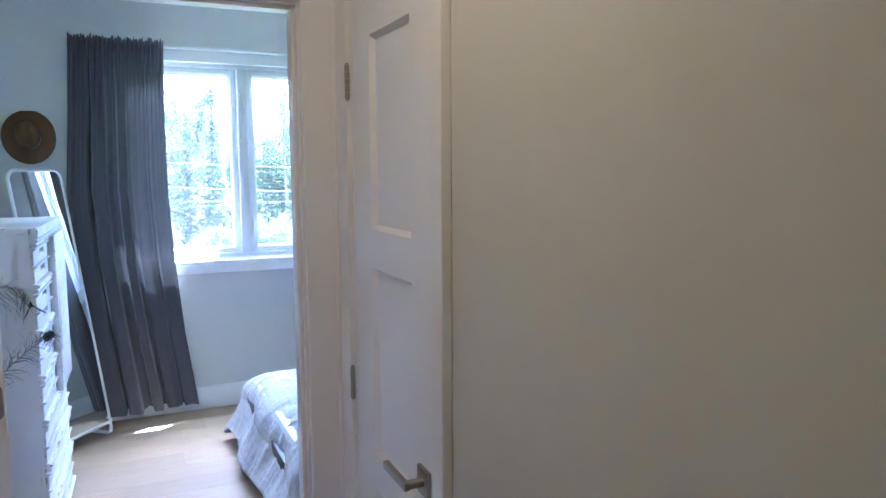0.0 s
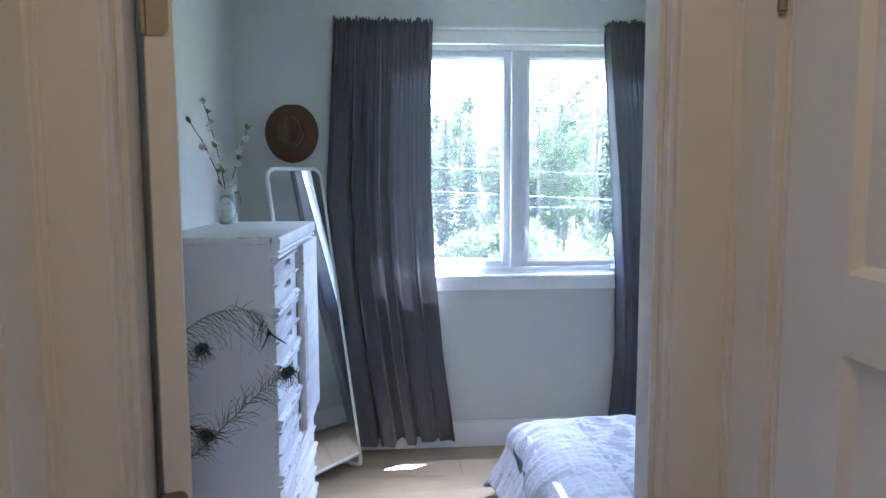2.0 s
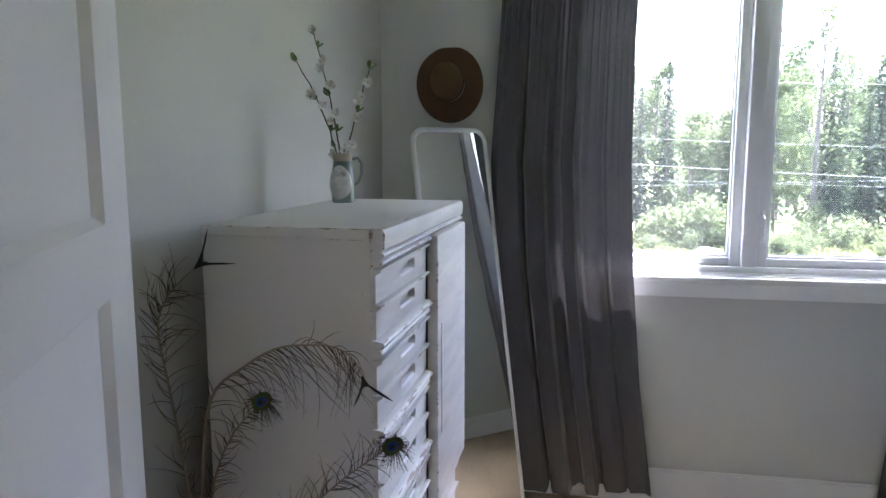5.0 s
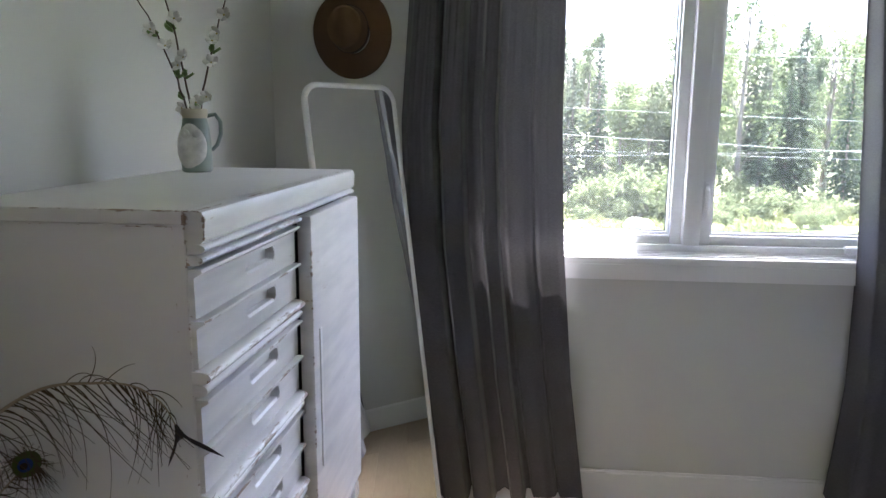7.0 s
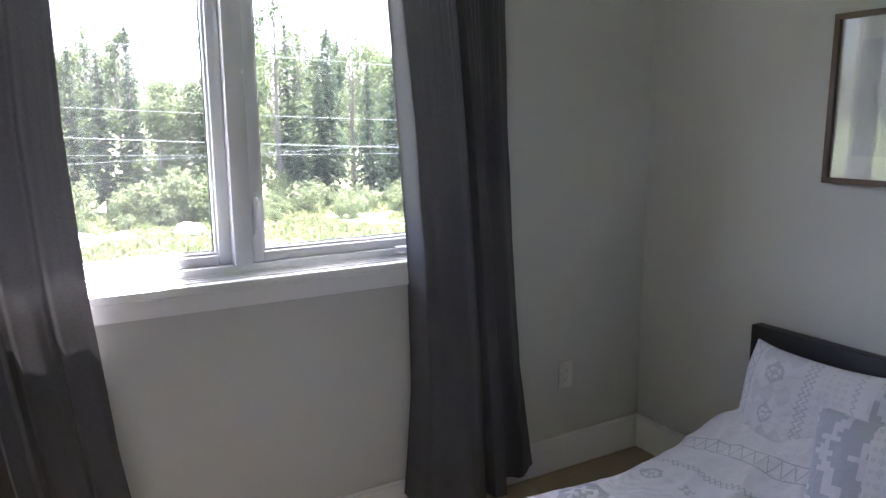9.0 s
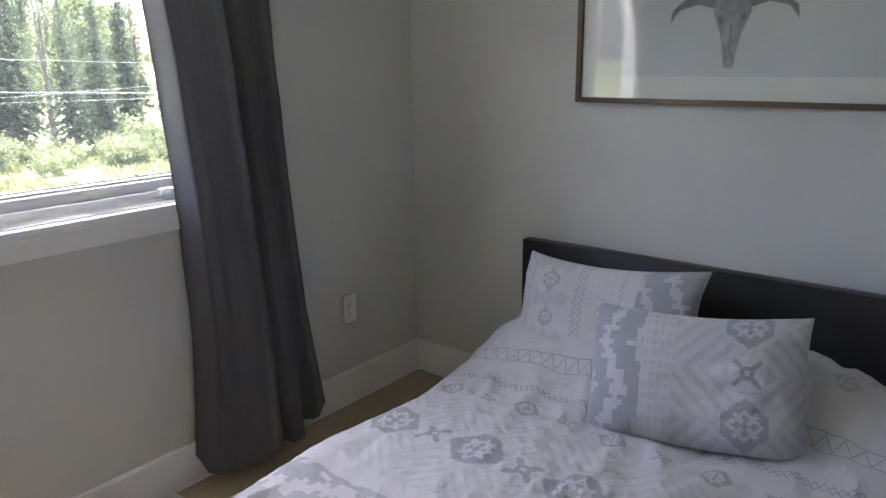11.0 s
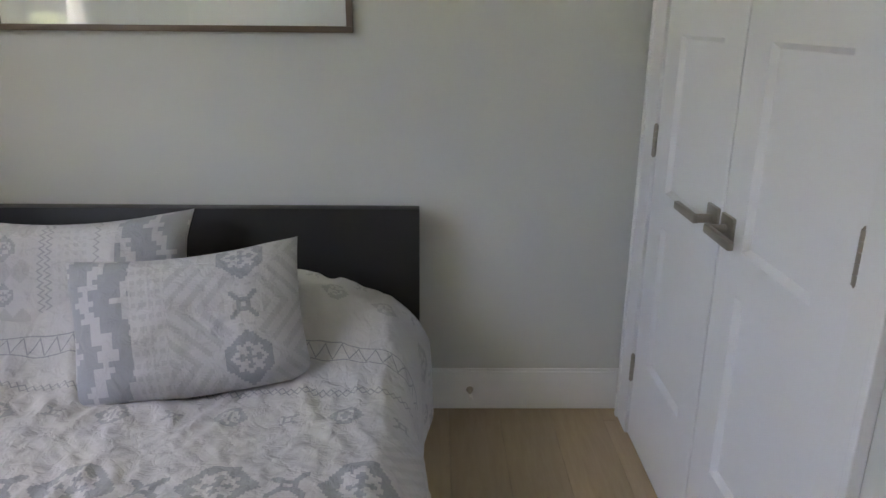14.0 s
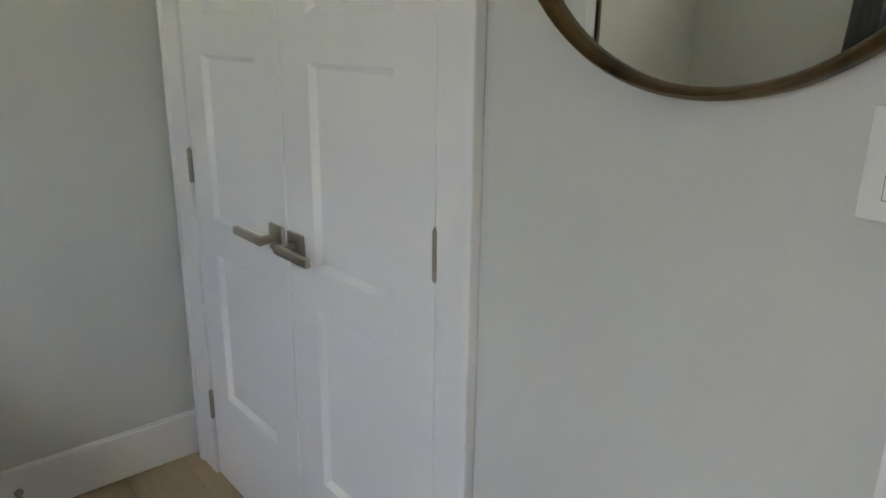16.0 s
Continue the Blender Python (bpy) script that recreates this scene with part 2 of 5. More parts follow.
def lathe(profile, sides=32):
    """A turned body round z from (radius, height) pairs."""
    bm = bmesh.new()
    rings = []
    for r, z in profile:
        rings.append([bm.verts.new((r * math.cos(k * math.tau / sides), r * math.sin(k * math.tau / sides), z)) for k in range(sides)] if r > 1e-5 else [bm.verts.new((0, 0, z))])
    for a, b in zip(rings, rings[1:]):
        for k in range(sides):
            j = (k + 1) % sides
            if len(a) == 1 and len(b) > 1:
                bm.faces.new((a[0], b[j], b[k]))
            elif len(b) == 1 and len(a) > 1:
                bm.faces.new((a[k], a[j], b[0]))
            elif len(a) > 1:
                bm.faces.new((a[k], a[j], b[j], b[k]))
    bmesh.ops.recalc_face_normals(bm, faces=bm.faces)
    return bm


def grid(nu, nv, place):
    """A sheet of nu by nv cells; place(u, v) gives the point, u and v from 0 to 1. Keeps u, v as UVs."""
    bm = bmesh.new()
    uv = bm.loops.layers.uv.new("cloth")
    vs = [[bm.verts.new(place(i / nu, j / nv)) for j in range(nv + 1)] for i in range(nu + 1)]
    for i in range(nu):
        for j in range(nv):
            f = bm.faces.new((vs[i][j], vs[i + 1][j], vs[i + 1][j + 1], vs[i][j + 1]))
            for loop, (a, b) in zip(f.loops, ((i, j), (i + 1, j), (i + 1, j + 1), (i, j + 1))):
                loop[uv].uv = (a / nu, b / nv)
    return bm


def mesh_of(name, bm, material, smooth=True):
    data = bpy.data.meshes.new(name)
    bm.to_mesh(data)
    bm.free()
    data.materials.append(material)
    if smooth:
        data.shade_smooth()
        data.set_sharp_from_angle(angle=radians(35))
    return data


def solid(name, bm, material, label="", category="", kind="", group="", smooth=True):
    """A top-level thing that is one mesh."""
    return tagged(new(name, mesh_of(name, bm, material, smooth)), label, category, group, kind)


def part(name, bm, material, parent, label="", smooth=True):
    ob = new(name, mesh_of(name, bm, material, smooth))
    ob.parent = parent
    return tagged(ob, label)


def thing(name, at, label, category, group="", kind="", turn=0.0):
    """An Empty at the base of a thing, for its parts."""
    ob = new(name)
    ob.empty_display_size = 0.05
    ob.matrix_basis = pose(*at, 0, 0, turn)
    return tagged(ob, label, category, group, kind)

# ---- the setting ----
WEST, EAST, SOUTH, NORTH, TOP = -0.74, 2.62, 2.27, 5.10, 2.70
HALL_W, HALL_E, HALL_S = -0.44, 0.65, -1.6
WIN = (0.03, 1.63, 1.02, 2.33)          # window opening: x, x, z, z
DOORWAY = (-0.335, 0.55, 2.10)          # bedroom doorway: x, x, head
CLOSET = (1.3465, 2.4585, 2.06)            # closet doorway: x, x, head


def setting(name, bm, material, label, category):
    return solid(name, bm, material, label, category, kind="structure", smooth=False)


PALE = "plain grey-green painted wall"
setting("wall_north", boxes((WEST - 0.12, WIN[0], NORTH, 5.30, 0, TOP), (WIN[1], EAST + 0.12, NORTH, 5.30, 0, TOP),
                            (WIN[0], WIN[1], NORTH, 5.30, 0, WIN[2]), (WIN[0], WIN[1], NORTH, 5.30, WIN[3], TOP)), WALL, PALE + " round the bedroom window", "wall")
setting("wall_east", boxes((EAST, EAST + 0.12, 2.15, NORTH, 0, TOP)), WALL, PALE + " behind the bed", "wall")
setting("wall_west", boxes((WEST - 0.12, WEST, 2.15, NORTH, 0, TOP)), WALL, PALE + " behind the dresser", "wall")
setting("wall_south", boxes((WEST - 0.0, DOORWAY[0], 2.15, SOUTH, 0, TOP), (DOORWAY[0], DOORWAY[1], 2.15, SOUTH, DOORWAY[2], TOP),
                            (DOORWAY[1], CLOSET[0], 2.15, SOUTH, 0, TOP), (CLOSET[0], CLOSET[1], 2.15, SOUTH, CLOSET[2], TOP),
                            (CLOSET[1], EAST, 2.15, SOUTH, 0, TOP)), WALL, PALE + " with doorway and closet", "wall")
# unseen wall set close behind the closet doors to stop light leaks
setting("closet_leak_block", boxes((CLOSET[0] - 0.1, EAST, 2.02, 2.10, 0, TOP)), WALL, PALE + " added behind the closet doors against light leaks", "wall")
HD = (1.435, 2.04, 2.10)                # linen closet doorway of the landing: y, y, head
setting("wall_hall_east", boxes((HALL_E, HALL_E + 0.12, HALL_S, HD[0], 0, TOP), (HALL_E, HALL_E + 0.12, HD[1], 2.148, 0, TOP),
                                (HALL_E, HALL_E + 0.12, HD[0], HD[1], HD[2], TOP), (HALL_E + 0.09, HALL_E + 0.12, HD[0], HD[1], 0, HD[2])), WALL, PALE + " of the landing", "wall")
LD = (1.25, 2.03, 2.10)
setting("wall_hall_west", boxes((HALL_W - 0.12, HALL_W, HALL_S, LD[0], 0, TOP), (HALL_W - 0.12, HALL_W, LD[1], 2.148, 0, TOP),
                                (HALL_W - 0.12, HALL_W, LD[0], LD[1], LD[2], TOP), (HALL_W - 0.12, HALL_W - 0.09, LD[0], LD[1], 0, LD[2])), WALL, PALE + " of the landing", "wall")
setting("wall_hall_south", boxes((HALL_W - 0.12, HALL_E + 0.12, HALL_S - 0.12, HALL_S, 0, TOP)), WALL, PALE + " closing the landing", "wall")
setting("ceiling", boxes((WEST - 0.12, EAST + 0.12, 2.15, 5.30, TOP, TOP + 0.1), (HALL_W - 0.12, HALL_E + 0.12, HALL_S - 0.12, 2.15, TOP, TOP + 0.1)),
        CEILING, "flat white painted ceiling", "ceiling")


def baseboard(x0, x1, y0, y1):
    """Tall flat skirting between two corners, with an eased top edge."""
    setting("baseboard", boxes((x0, x1, y0, y1, 0.0, 0.148), (x0 + (0.004 if x1 - x0 < 0.03 else 0), x1 - (0.004 if x1 - x0 < 0.03 else 0),
            y0 + (0.004 if y1 - y0 < 0.03 else 0), y1 - (0.004 if y1 - y0 < 0.03 else 0), 0.148, 0.159), r=0.002), TRIM, "tall flat white painted baseboard", "baseboard")


B = 0.016
baseboard(WEST + B, EAST - B, NORTH - B, NORTH)
baseboard(EAST - B, EAST, SOUTH, NORTH)
baseboard(WEST, WEST + B, SOUTH, NORTH)
baseboard(WEST + B, DOORWAY[0] - 0.10, SOUTH, SOUTH + B)
baseboard(DOORWAY[1] + 0.10, CLOSET[0] - 0.085, SOUTH, SOUTH + B)
baseboard(HALL_E - B, HALL_E, HALL_S, HD[0] - 0.06)
baseboard(HALL_W, HALL_W + B, HALL_S, LD[0] - 0.08)


def casing(name, axis, wall, out, a, b, head, wa, wb, material=TRIM, liner=None, label="flat white painted door casing"):
    """Casing boards round an opening from a to b. axis: the way the wall runs. out: +1 or -1, the side on which they stand proud.
    liner: how deep the jamb boards reach behind the wall's face."""
    t = 0.017
    lo, hi = sorted((wall, wall + out * t))
    lo2, hi2 = sorted((wall, wall + out * (t + 0.007)))
    rows = [(a - wa, a + 0.012, lo, hi, 0, head + wa), (b - 0.012, b + wb, lo, hi, 0, head + wa), (a + 0.012, b - 0.012, lo, hi, head - 0.012, head + wa)]
    beads = [(a - wa - 0.008, a - wa + 0.012, lo2, hi2, 0, head + wa + 0.008), (b + wb - 0.012, b + wb + 0.008, lo2, hi2, 0, head + wa + 0.008)]
    if liner:
        j0, j1 = sorted((wall + out * 0.001, wall - out * liner))
        rows += [(a, a + 0.02, j0, j1, 0, head), (b - 0.02, b, j0, j1, 0, head), (a + 0.02, b - 0.02, j0, j1, head - 0.02, head)]
    rows += beads
    if axis == "y":
        rows = [(r[2], r[3], r[0], r[1], r[4], r[5]) for r in rows]
    return setting(name, boxes(*rows, r=0.003), material, label, "door casing")


# bedroom doorway: landing side with jamb, room side
casing("trim_bedroom_door", "x", 2.15, -1, DOORWAY[0], DOORWAY[1], DOORWAY[2], 0.085, 0.085, liner=0.119)
casing("trim_bedroom_door_inside", "x", SOUTH, 1, DOORWAY[0], DOORWAY[1], DOORWAY[2], 0.09, 0.09)
setting("door_stop_strip", boxes((DOORWAY[0] + 0.02, DOORWAY[0] + 0.032, 2.17, 2.225, 0, 2.08), (DOORWAY[1] - 0.032, DOORWAY[1] - 0.02, 2.17, 2.225, 0, 2.08),
                                 (DOORWAY[0] + 0.032, DOORWAY[1] - 0.032, 2.17, 2.225, 2.068, 2.08), r=0.002), TRIM, "thin white wooden door stop in the jamb", "trim")
casing("trim_closet", "x", SOUTH, 1, CLOSET[0], CLOSET[1], CLOSET[2], 0.075, 0.10, liner=0.06)
casing("trim_hall_closet", "y", HALL_E, -1, HD[0], HD[1], HD[2], 0.05, 0.095, liner=0.09)
casing("trim_hall_door", "y", HALL_W, 1, LD[0], LD[1], LD[2], 0.07, 0.10, liner=0.09)


def door_leaf(width, height, thick, panels, stile):
    """A door slab with sunk panels on both faces; x along its width, y through it, z up."""
    bm = bmesh.new()
    a, b, slope, deep = stile, width - stile, 0.012, 0.014

    def quad(*pts):
        bm.faces.new([bm.verts.new(p) for p in pts])
    for y, s in ((0.0, 1.0), (thick, -1.0)):
        yd = y + s * deep
        zs = [0.0] + [z for p in panels for z in p] + [height]
        quad((0, y, 0), (a, y, 0), (a, y, height), (0, y, height))
        quad((b, y, 0), (width, y, 0), (width, y, height), (b, y, height))
        for z0, z1 in zip(zs[::2], zs[1::2]):
            quad((a, y, z0), (b, y, z0), (b, y, z1), (a, y, z1))
        for z0, z1 in panels:
            o = [(a, z0), (b, z0), (b, z1), (a, z1)]
            i = [(a + slope, z0 + slope), (b - slope, z0 + slope), (b - slope, z1 - slope), (a + slope, z1 - slope)]
            for k in range(4):
                j = (k + 1) % 4
                quad((o[k][0], y, o[k][1]), (o[j][0], y, o[j][1]), (i[j][0], yd, i[j][1]), (i[k][0], yd, i[k][1]))
            quad(*[(x, yd, z) for x, z in i])
    for x in (0, width):
        quad((x, 0, 0), (x, thick, 0), (x, thick, height), (x, 0, height))
    for z in (0, height):
        quad((0, 0, z), (width, 0, z), (width, thick, z), (0, thick, z))
    bmesh.ops.remove_doubles(bm, verts=bm.verts, dist=1e-5)
    bmesh.ops.recalc_face_normals(bm, faces=bm.faces)
    sharp = [e for e in bm.edges if len(e.link_faces) == 2 and e.calc_face_angle() > 1.2]
    bmesh.ops.bevel(bm, geom=sharp, offset=0.002, segments=1, affect="EDGES")
    return bm


def lever(parent, at, turn, flip=1):
    """Square rose with a flat bar lever, as parts of a door. Local y points away from the door's face."""
    m = pose(*at, 0, 0, turn)
    rose = boxes((-0.032, 0.032, 0, 0.009, -0.032, 0.032), r=0.002)
    rose.transform(m)
    handle = part("door_handle", rose, NICKEL, parent, "square satin nickel lever handle")
    neck = tube([(0, 0.008, 0), (0, 0.05, 0)], 0.011, 16)
    neck.transform(m)
    part("neck", neck, NICKEL, handle)
    bar = boxes((min(0, flip * 0.118) - 0.012, max(0, flip * 0.118) + 0.012, 0.042, 0.056, -0.010, 0.010), r=0.003)
    bar.transform(m)
    part("lever_bar", bar, NICKEL, handle)


def butt_hinge(parent, at, tall=0.092):
    """The knuckle of a closed butt hinge, five barrels and two finials."""
    bm = bmesh.new()
    for k in range(5):
        z0 = at[2] - tall + k * tall / 5
        join(bm, tube([(at[0], at[1], z0 + 0.0008), (at[0], at[1], z0 + tall / 5 - 0.0008)], 0.0068, 14))
    join(bm, tube([(at[0], at[1], at[2]), (at[0], at[1], at[2] + 0.005)], [0.0055, 0.003], 12))
    join(bm, tube([(at[0], at[1], at[2] - tall - 0.004), (at[0], at[1], at[2] - tall)], [0.003, 0.0055], 12))
    part("hinge", bm, NICKEL, parent, "satin nickel butt hinge")


def leaf_plate(parent, m, label="satin nickel hinge leaf with rounded corners"):
    """One flat leaf of an open hinge, with its screws; x across, z up, y out."""
    w, h, r = 0.034, 0.09, 0.014
    bm = bmesh.new()
    ring = [(0, -h)] + [(w - r + r * math.sin(a), -h + r - r * math.cos(a)) for a in np.linspace(0, math.pi / 2, 6)] \
        + [(w - r + r * math.cos(a), -r + r * math.sin(a)) for a in np.linspace(0, math.pi / 2, 6)] + [(0, 0)]
    low = [bm.verts.new((x, 0, z)) for x, z in ring]
    top = [bm.verts.new((x, 0.003, z)) for x, z in ring]
    bm.faces.new(low[::-1]), bm.faces.new(top)
    for k in range(len(ring)):
        j = (k + 1) % len(ring)
        bm.faces.new((low[k], low[j], top[j], top[k]))
    for x, z in ((0.022, -0.012), (0.012, -0.032), (0.012, -0.058), (0.022, -0.078)):
        join(bm, lathe([(0, 0), (0.0035, 0), (0.003, 0.0012), (0, 0.0008)], 10), Matrix.Translation((x, 0.003, z)) @ pose(0, 0, 0, -90))
    bmesh.ops.recalc_face_normals(bm, faces=bm.faces)
    bm.transform(m)
    plate = part("hinge", bm, NICKEL, parent, label)
    knuckle = tube([m @ Vector((-0.004, 0.002, -h)), m @ Vector((-0.004, 0.002, 0))], 0.006, 12)
    part("knuckle", knuckle, NICKEL, plate)


# closet: two leaves that meet in the middle
for side, (x0, x1) in (("east", (1.9025, 2.438)), ("west", (1.3672, 1.8970))):
    leaf = thing("door_1" if side == "east" else "door_2", (0, 0, 0), "closed white three-panel closet door with square lever", "door", "closet doors", "structure")
    bm = door_leaf(x1 - x0, 2.03, 0.035, [(0.31, 0.765), (0.865, 1.305), (1.40, 1.86)], 0.118)
    bm.transform(pose(x0, SOUTH - 0.026, 0.008))
    part("door_leaf", bm, DOOR, leaf)
    lever(leaf, ((1.945, SOUTH + 0.009, 0.905) if side == "east" else (1.855, SOUTH + 0.009, 0.905)), 0, 1 if side == "east" else -1)
    for z in (0.297, 1.052, 1.80):
        butt_hinge(leaf, (2.4435 if side == "east" else 1.360, SOUTH + 0.014, z))

# landing closet door, closed, hinged beside the bedroom doorway
leaf = thing("door_3", (0, 0, 0), "closed white three-panel door of the landing closet", "door", kind="structure")
bm = door_leaf(0.56, 2.07, 0.035, [(0.31, 0.75), (0.85, 1.357), (1.458, 1.952)], 0.14)
bm.transform(pose(HALL_E + 0.0, 2.016, 0.008, 0, 0, -90))
part("door_leaf", bm, DOOR, leaf)
lever(leaf, (HALL_E - 0.001, 1.52, 0.925), 90, 1)
for z in (0.33, 1.062, 1.905):
    butt_hinge(leaf, (HALL_E - 0.014, 2.024, z))

# the other door of the landing, closed
leaf = thing("door_4", (0, 0, 0), "closed white three-panel door of the landing", "door", kind="structure")
bm = door_leaf(0.736, 2.07, 0.035, [(0.31, 0.75), (0.85, 1.357), (1.458, 1.952)], 0.14)
bm.transform(pose(HALL_W - 0.05, 1.272, 0.008, 0, 0, 90))
part("door_leaf", bm, DOOR, leaf)

# bedroom door, swung wide open against the dresser side
leaf = thing("door_5", (-0.281, 2.200, 0.008), "white three-panel bedroom door standing wide open", "door", kind="structure", turn=112.5)
bm = door_leaf(0.79, 2.07, 0.044, [(0.31, 0.75), (0.85, 1.348), (1.446, 1.952)], 0.14)
bm.transform(pose(0.006, -0.044, 0))
part("door_leaf", bm, DOOR, leaf)
for z in (0.33, 1.062, 1.888):
    leaf_plate(leaf, pose(0.003, -0.002, z, 0, 0, -90))

# ---- window ----
window = thing("window_1", (0, 0, 0), "white vinyl casement window with two panes", "window", kind="structure")
FY0, FY1 = 5.13, 5.24
part("window_frame", boxes((WIN[0], WIN[1], FY0, FY1, WIN[2], WIN[2] + 0.038), (WIN[0], WIN[1], FY0, FY1, WIN[3] - 0.04, WIN[3]),
                           (WIN[0], WIN[0] + 0.06, FY0, FY1, WIN[2] + 0.038, WIN[3] - 0.04), (WIN[1] - 0.06, WIN[1], FY0, FY1, WIN[2] + 0.038, WIN[3] - 0.04),
                           (0.800, 0.862, FY0 - 0.008, FY1, WIN[2] + 0.038, WIN[3] - 0.04), r=0.004), VINYL, window)


def sash(x0, x1, g0, g1, lift):
    """A sash from x0 to x1 with its glass from g0 to g1."""
    z0, z1, gz0, gz1 = WIN[2] + 0.038, WIN[3] - 0.04, 1.093, 2.252
    y0 = 5.150 - lift
    s = part("sash", boxes((x0, g0, y0, 5.215, z0, z1), (g1, x1, y0, 5.215, z0, z1), (g0, g1, y0, 5.215, z0, gz0), (g0, g1, y0, 5.215, gz1, z1), r=0.005), VINYL, window)
    part("glazing_bead", boxes((g0, g0 + 0.009, y0 + 0.014, 5.20, gz0, gz1), (g1 - 0.009, g1, y0 + 0.014, 5.20, gz0, gz1),
                               (g0 + 0.009, g1 - 0.009, y0 + 0.014, 5.20, gz0, gz0 + 0.009), (g0 + 0.009, g1 - 0.009, y0 + 0.014, 5.20, gz1 - 0.009, gz1), r=0.002), VINYL, s)
    part("seal", boxes((g0 + 0.009, g0 + 0.012, 5.185, 5.195, gz0 + 0.009, gz1 - 0.009), (g1 - 0.012, g1 - 0.009, 5.185, 5.195, gz0 + 0.009, gz1 - 0.009),
                       (g0 + 0.012, g1 - 0.012, 5.185, 5.195, gz0 + 0.009, gz0 + 0.012), (g0 + 0.012, g1 - 0.012, 5.185, 5.195, gz1 - 0.012, gz1 - 0.009)), SEAL_AND_GAP, s, smooth=False)
    pane = part("pane", boxes((g0 + 0.009, g1 - 0.009, 5.188, 5.192, gz0 + 0.009, gz1 - 0.009)), PANE, s, smooth=False)
    pane.visible_shadow = False


sash(0.092, 0.799, 0.130, 0.757, 0.0)
sash(0.863, 1.568, 0.905, 1.530, 0.004)
part("window_sill", boxes((WIN[0] - 0.06, WIN[1] + 0.06, 5.068, 5.135, 0.990, 1.018), r=0.003), TRIM, window)
part("track", boxes((WIN[0], WIN[1], 5.098, 5.106, 1.018, 1.024), (WIN[0], WIN[1], 5.114, 5.120, 1.018, 1.027), (WIN[0], WIN[1], 5.124, 5.130, 1.018, 1.032), r=0.001), VINYL, window)
part("apron", boxes((WIN[0] - 0.07, WIN[1] + 0.07, 5.064, 5.10, 0.934, 0.992), r=0.003), TRIM, window)
part("casing", boxes((WIN[0] - 0.075, WIN[0], 5.076, 5.10, 1.018, 2.33), (WIN[1], WIN[1] + 0.075, 5.076, 5.10, 1.018, 2.33), (WIN[0] - 0.075, WIN[1] + 0.075, 5.076, 5.10, 2.315, 2.385), r=0.003), TRIM, window)
part("reveal", boxes((WIN[0] - 0.012, WIN[0] + 0.004, 5.10, 5.135, 1.018, 2.33), (WIN[1] - 0.004, WIN[1] + 0.012, 5.10, 5.135, 1.018, 2.33), (WIN[0], WIN[1], 5.10, 5.135, 2.318, 2.334)), TRIM, window, smooth=False)
lock = part("lock_base", boxes((0.872, 0.890, 5.134, 5.146, 1.150, 1.292), r=0.004), VINYL, window)
part("lock_lever", tube([(0.881, 5.136, 1.275), (0.881, 5.116, 1.262), (0.880, 5.112, 1.225), (0.880, 5.118, 1.185), (0.880, 5.120, 1.168)], [0.006, 0.007, 0.0075, 0.0065, 0.005], 10), VINYL, lock, "white casement lock lever")
crank = part("crank_base", boxes((1.385, 1.49, 5.118, 5.150, 1.040, 1.066), r=0.008), VINYL, window)
part("crank_arm", tube([(1.42, 5.122, 1.058), (1.46, 5.108, 1.055), (1.50, 5.106, 1.050)], [0.007, 0.006, 0.008], 10), VINYL, crank, "white folded window crank")

# ---- large things of the bedroom ----


def pleat(knots, u):
    """How far the cloth stands out at u, eased between the knots (u, metres)."""
    for (a, da), (b, db) in zip(knots, knots[1:]):
        if u <= b:
            q = min(1.0, max(0.0, (u - a) / (b - a)))
            return da + (db - da) * q * q * (3 - 2 * q)
    return knots[-1][1]


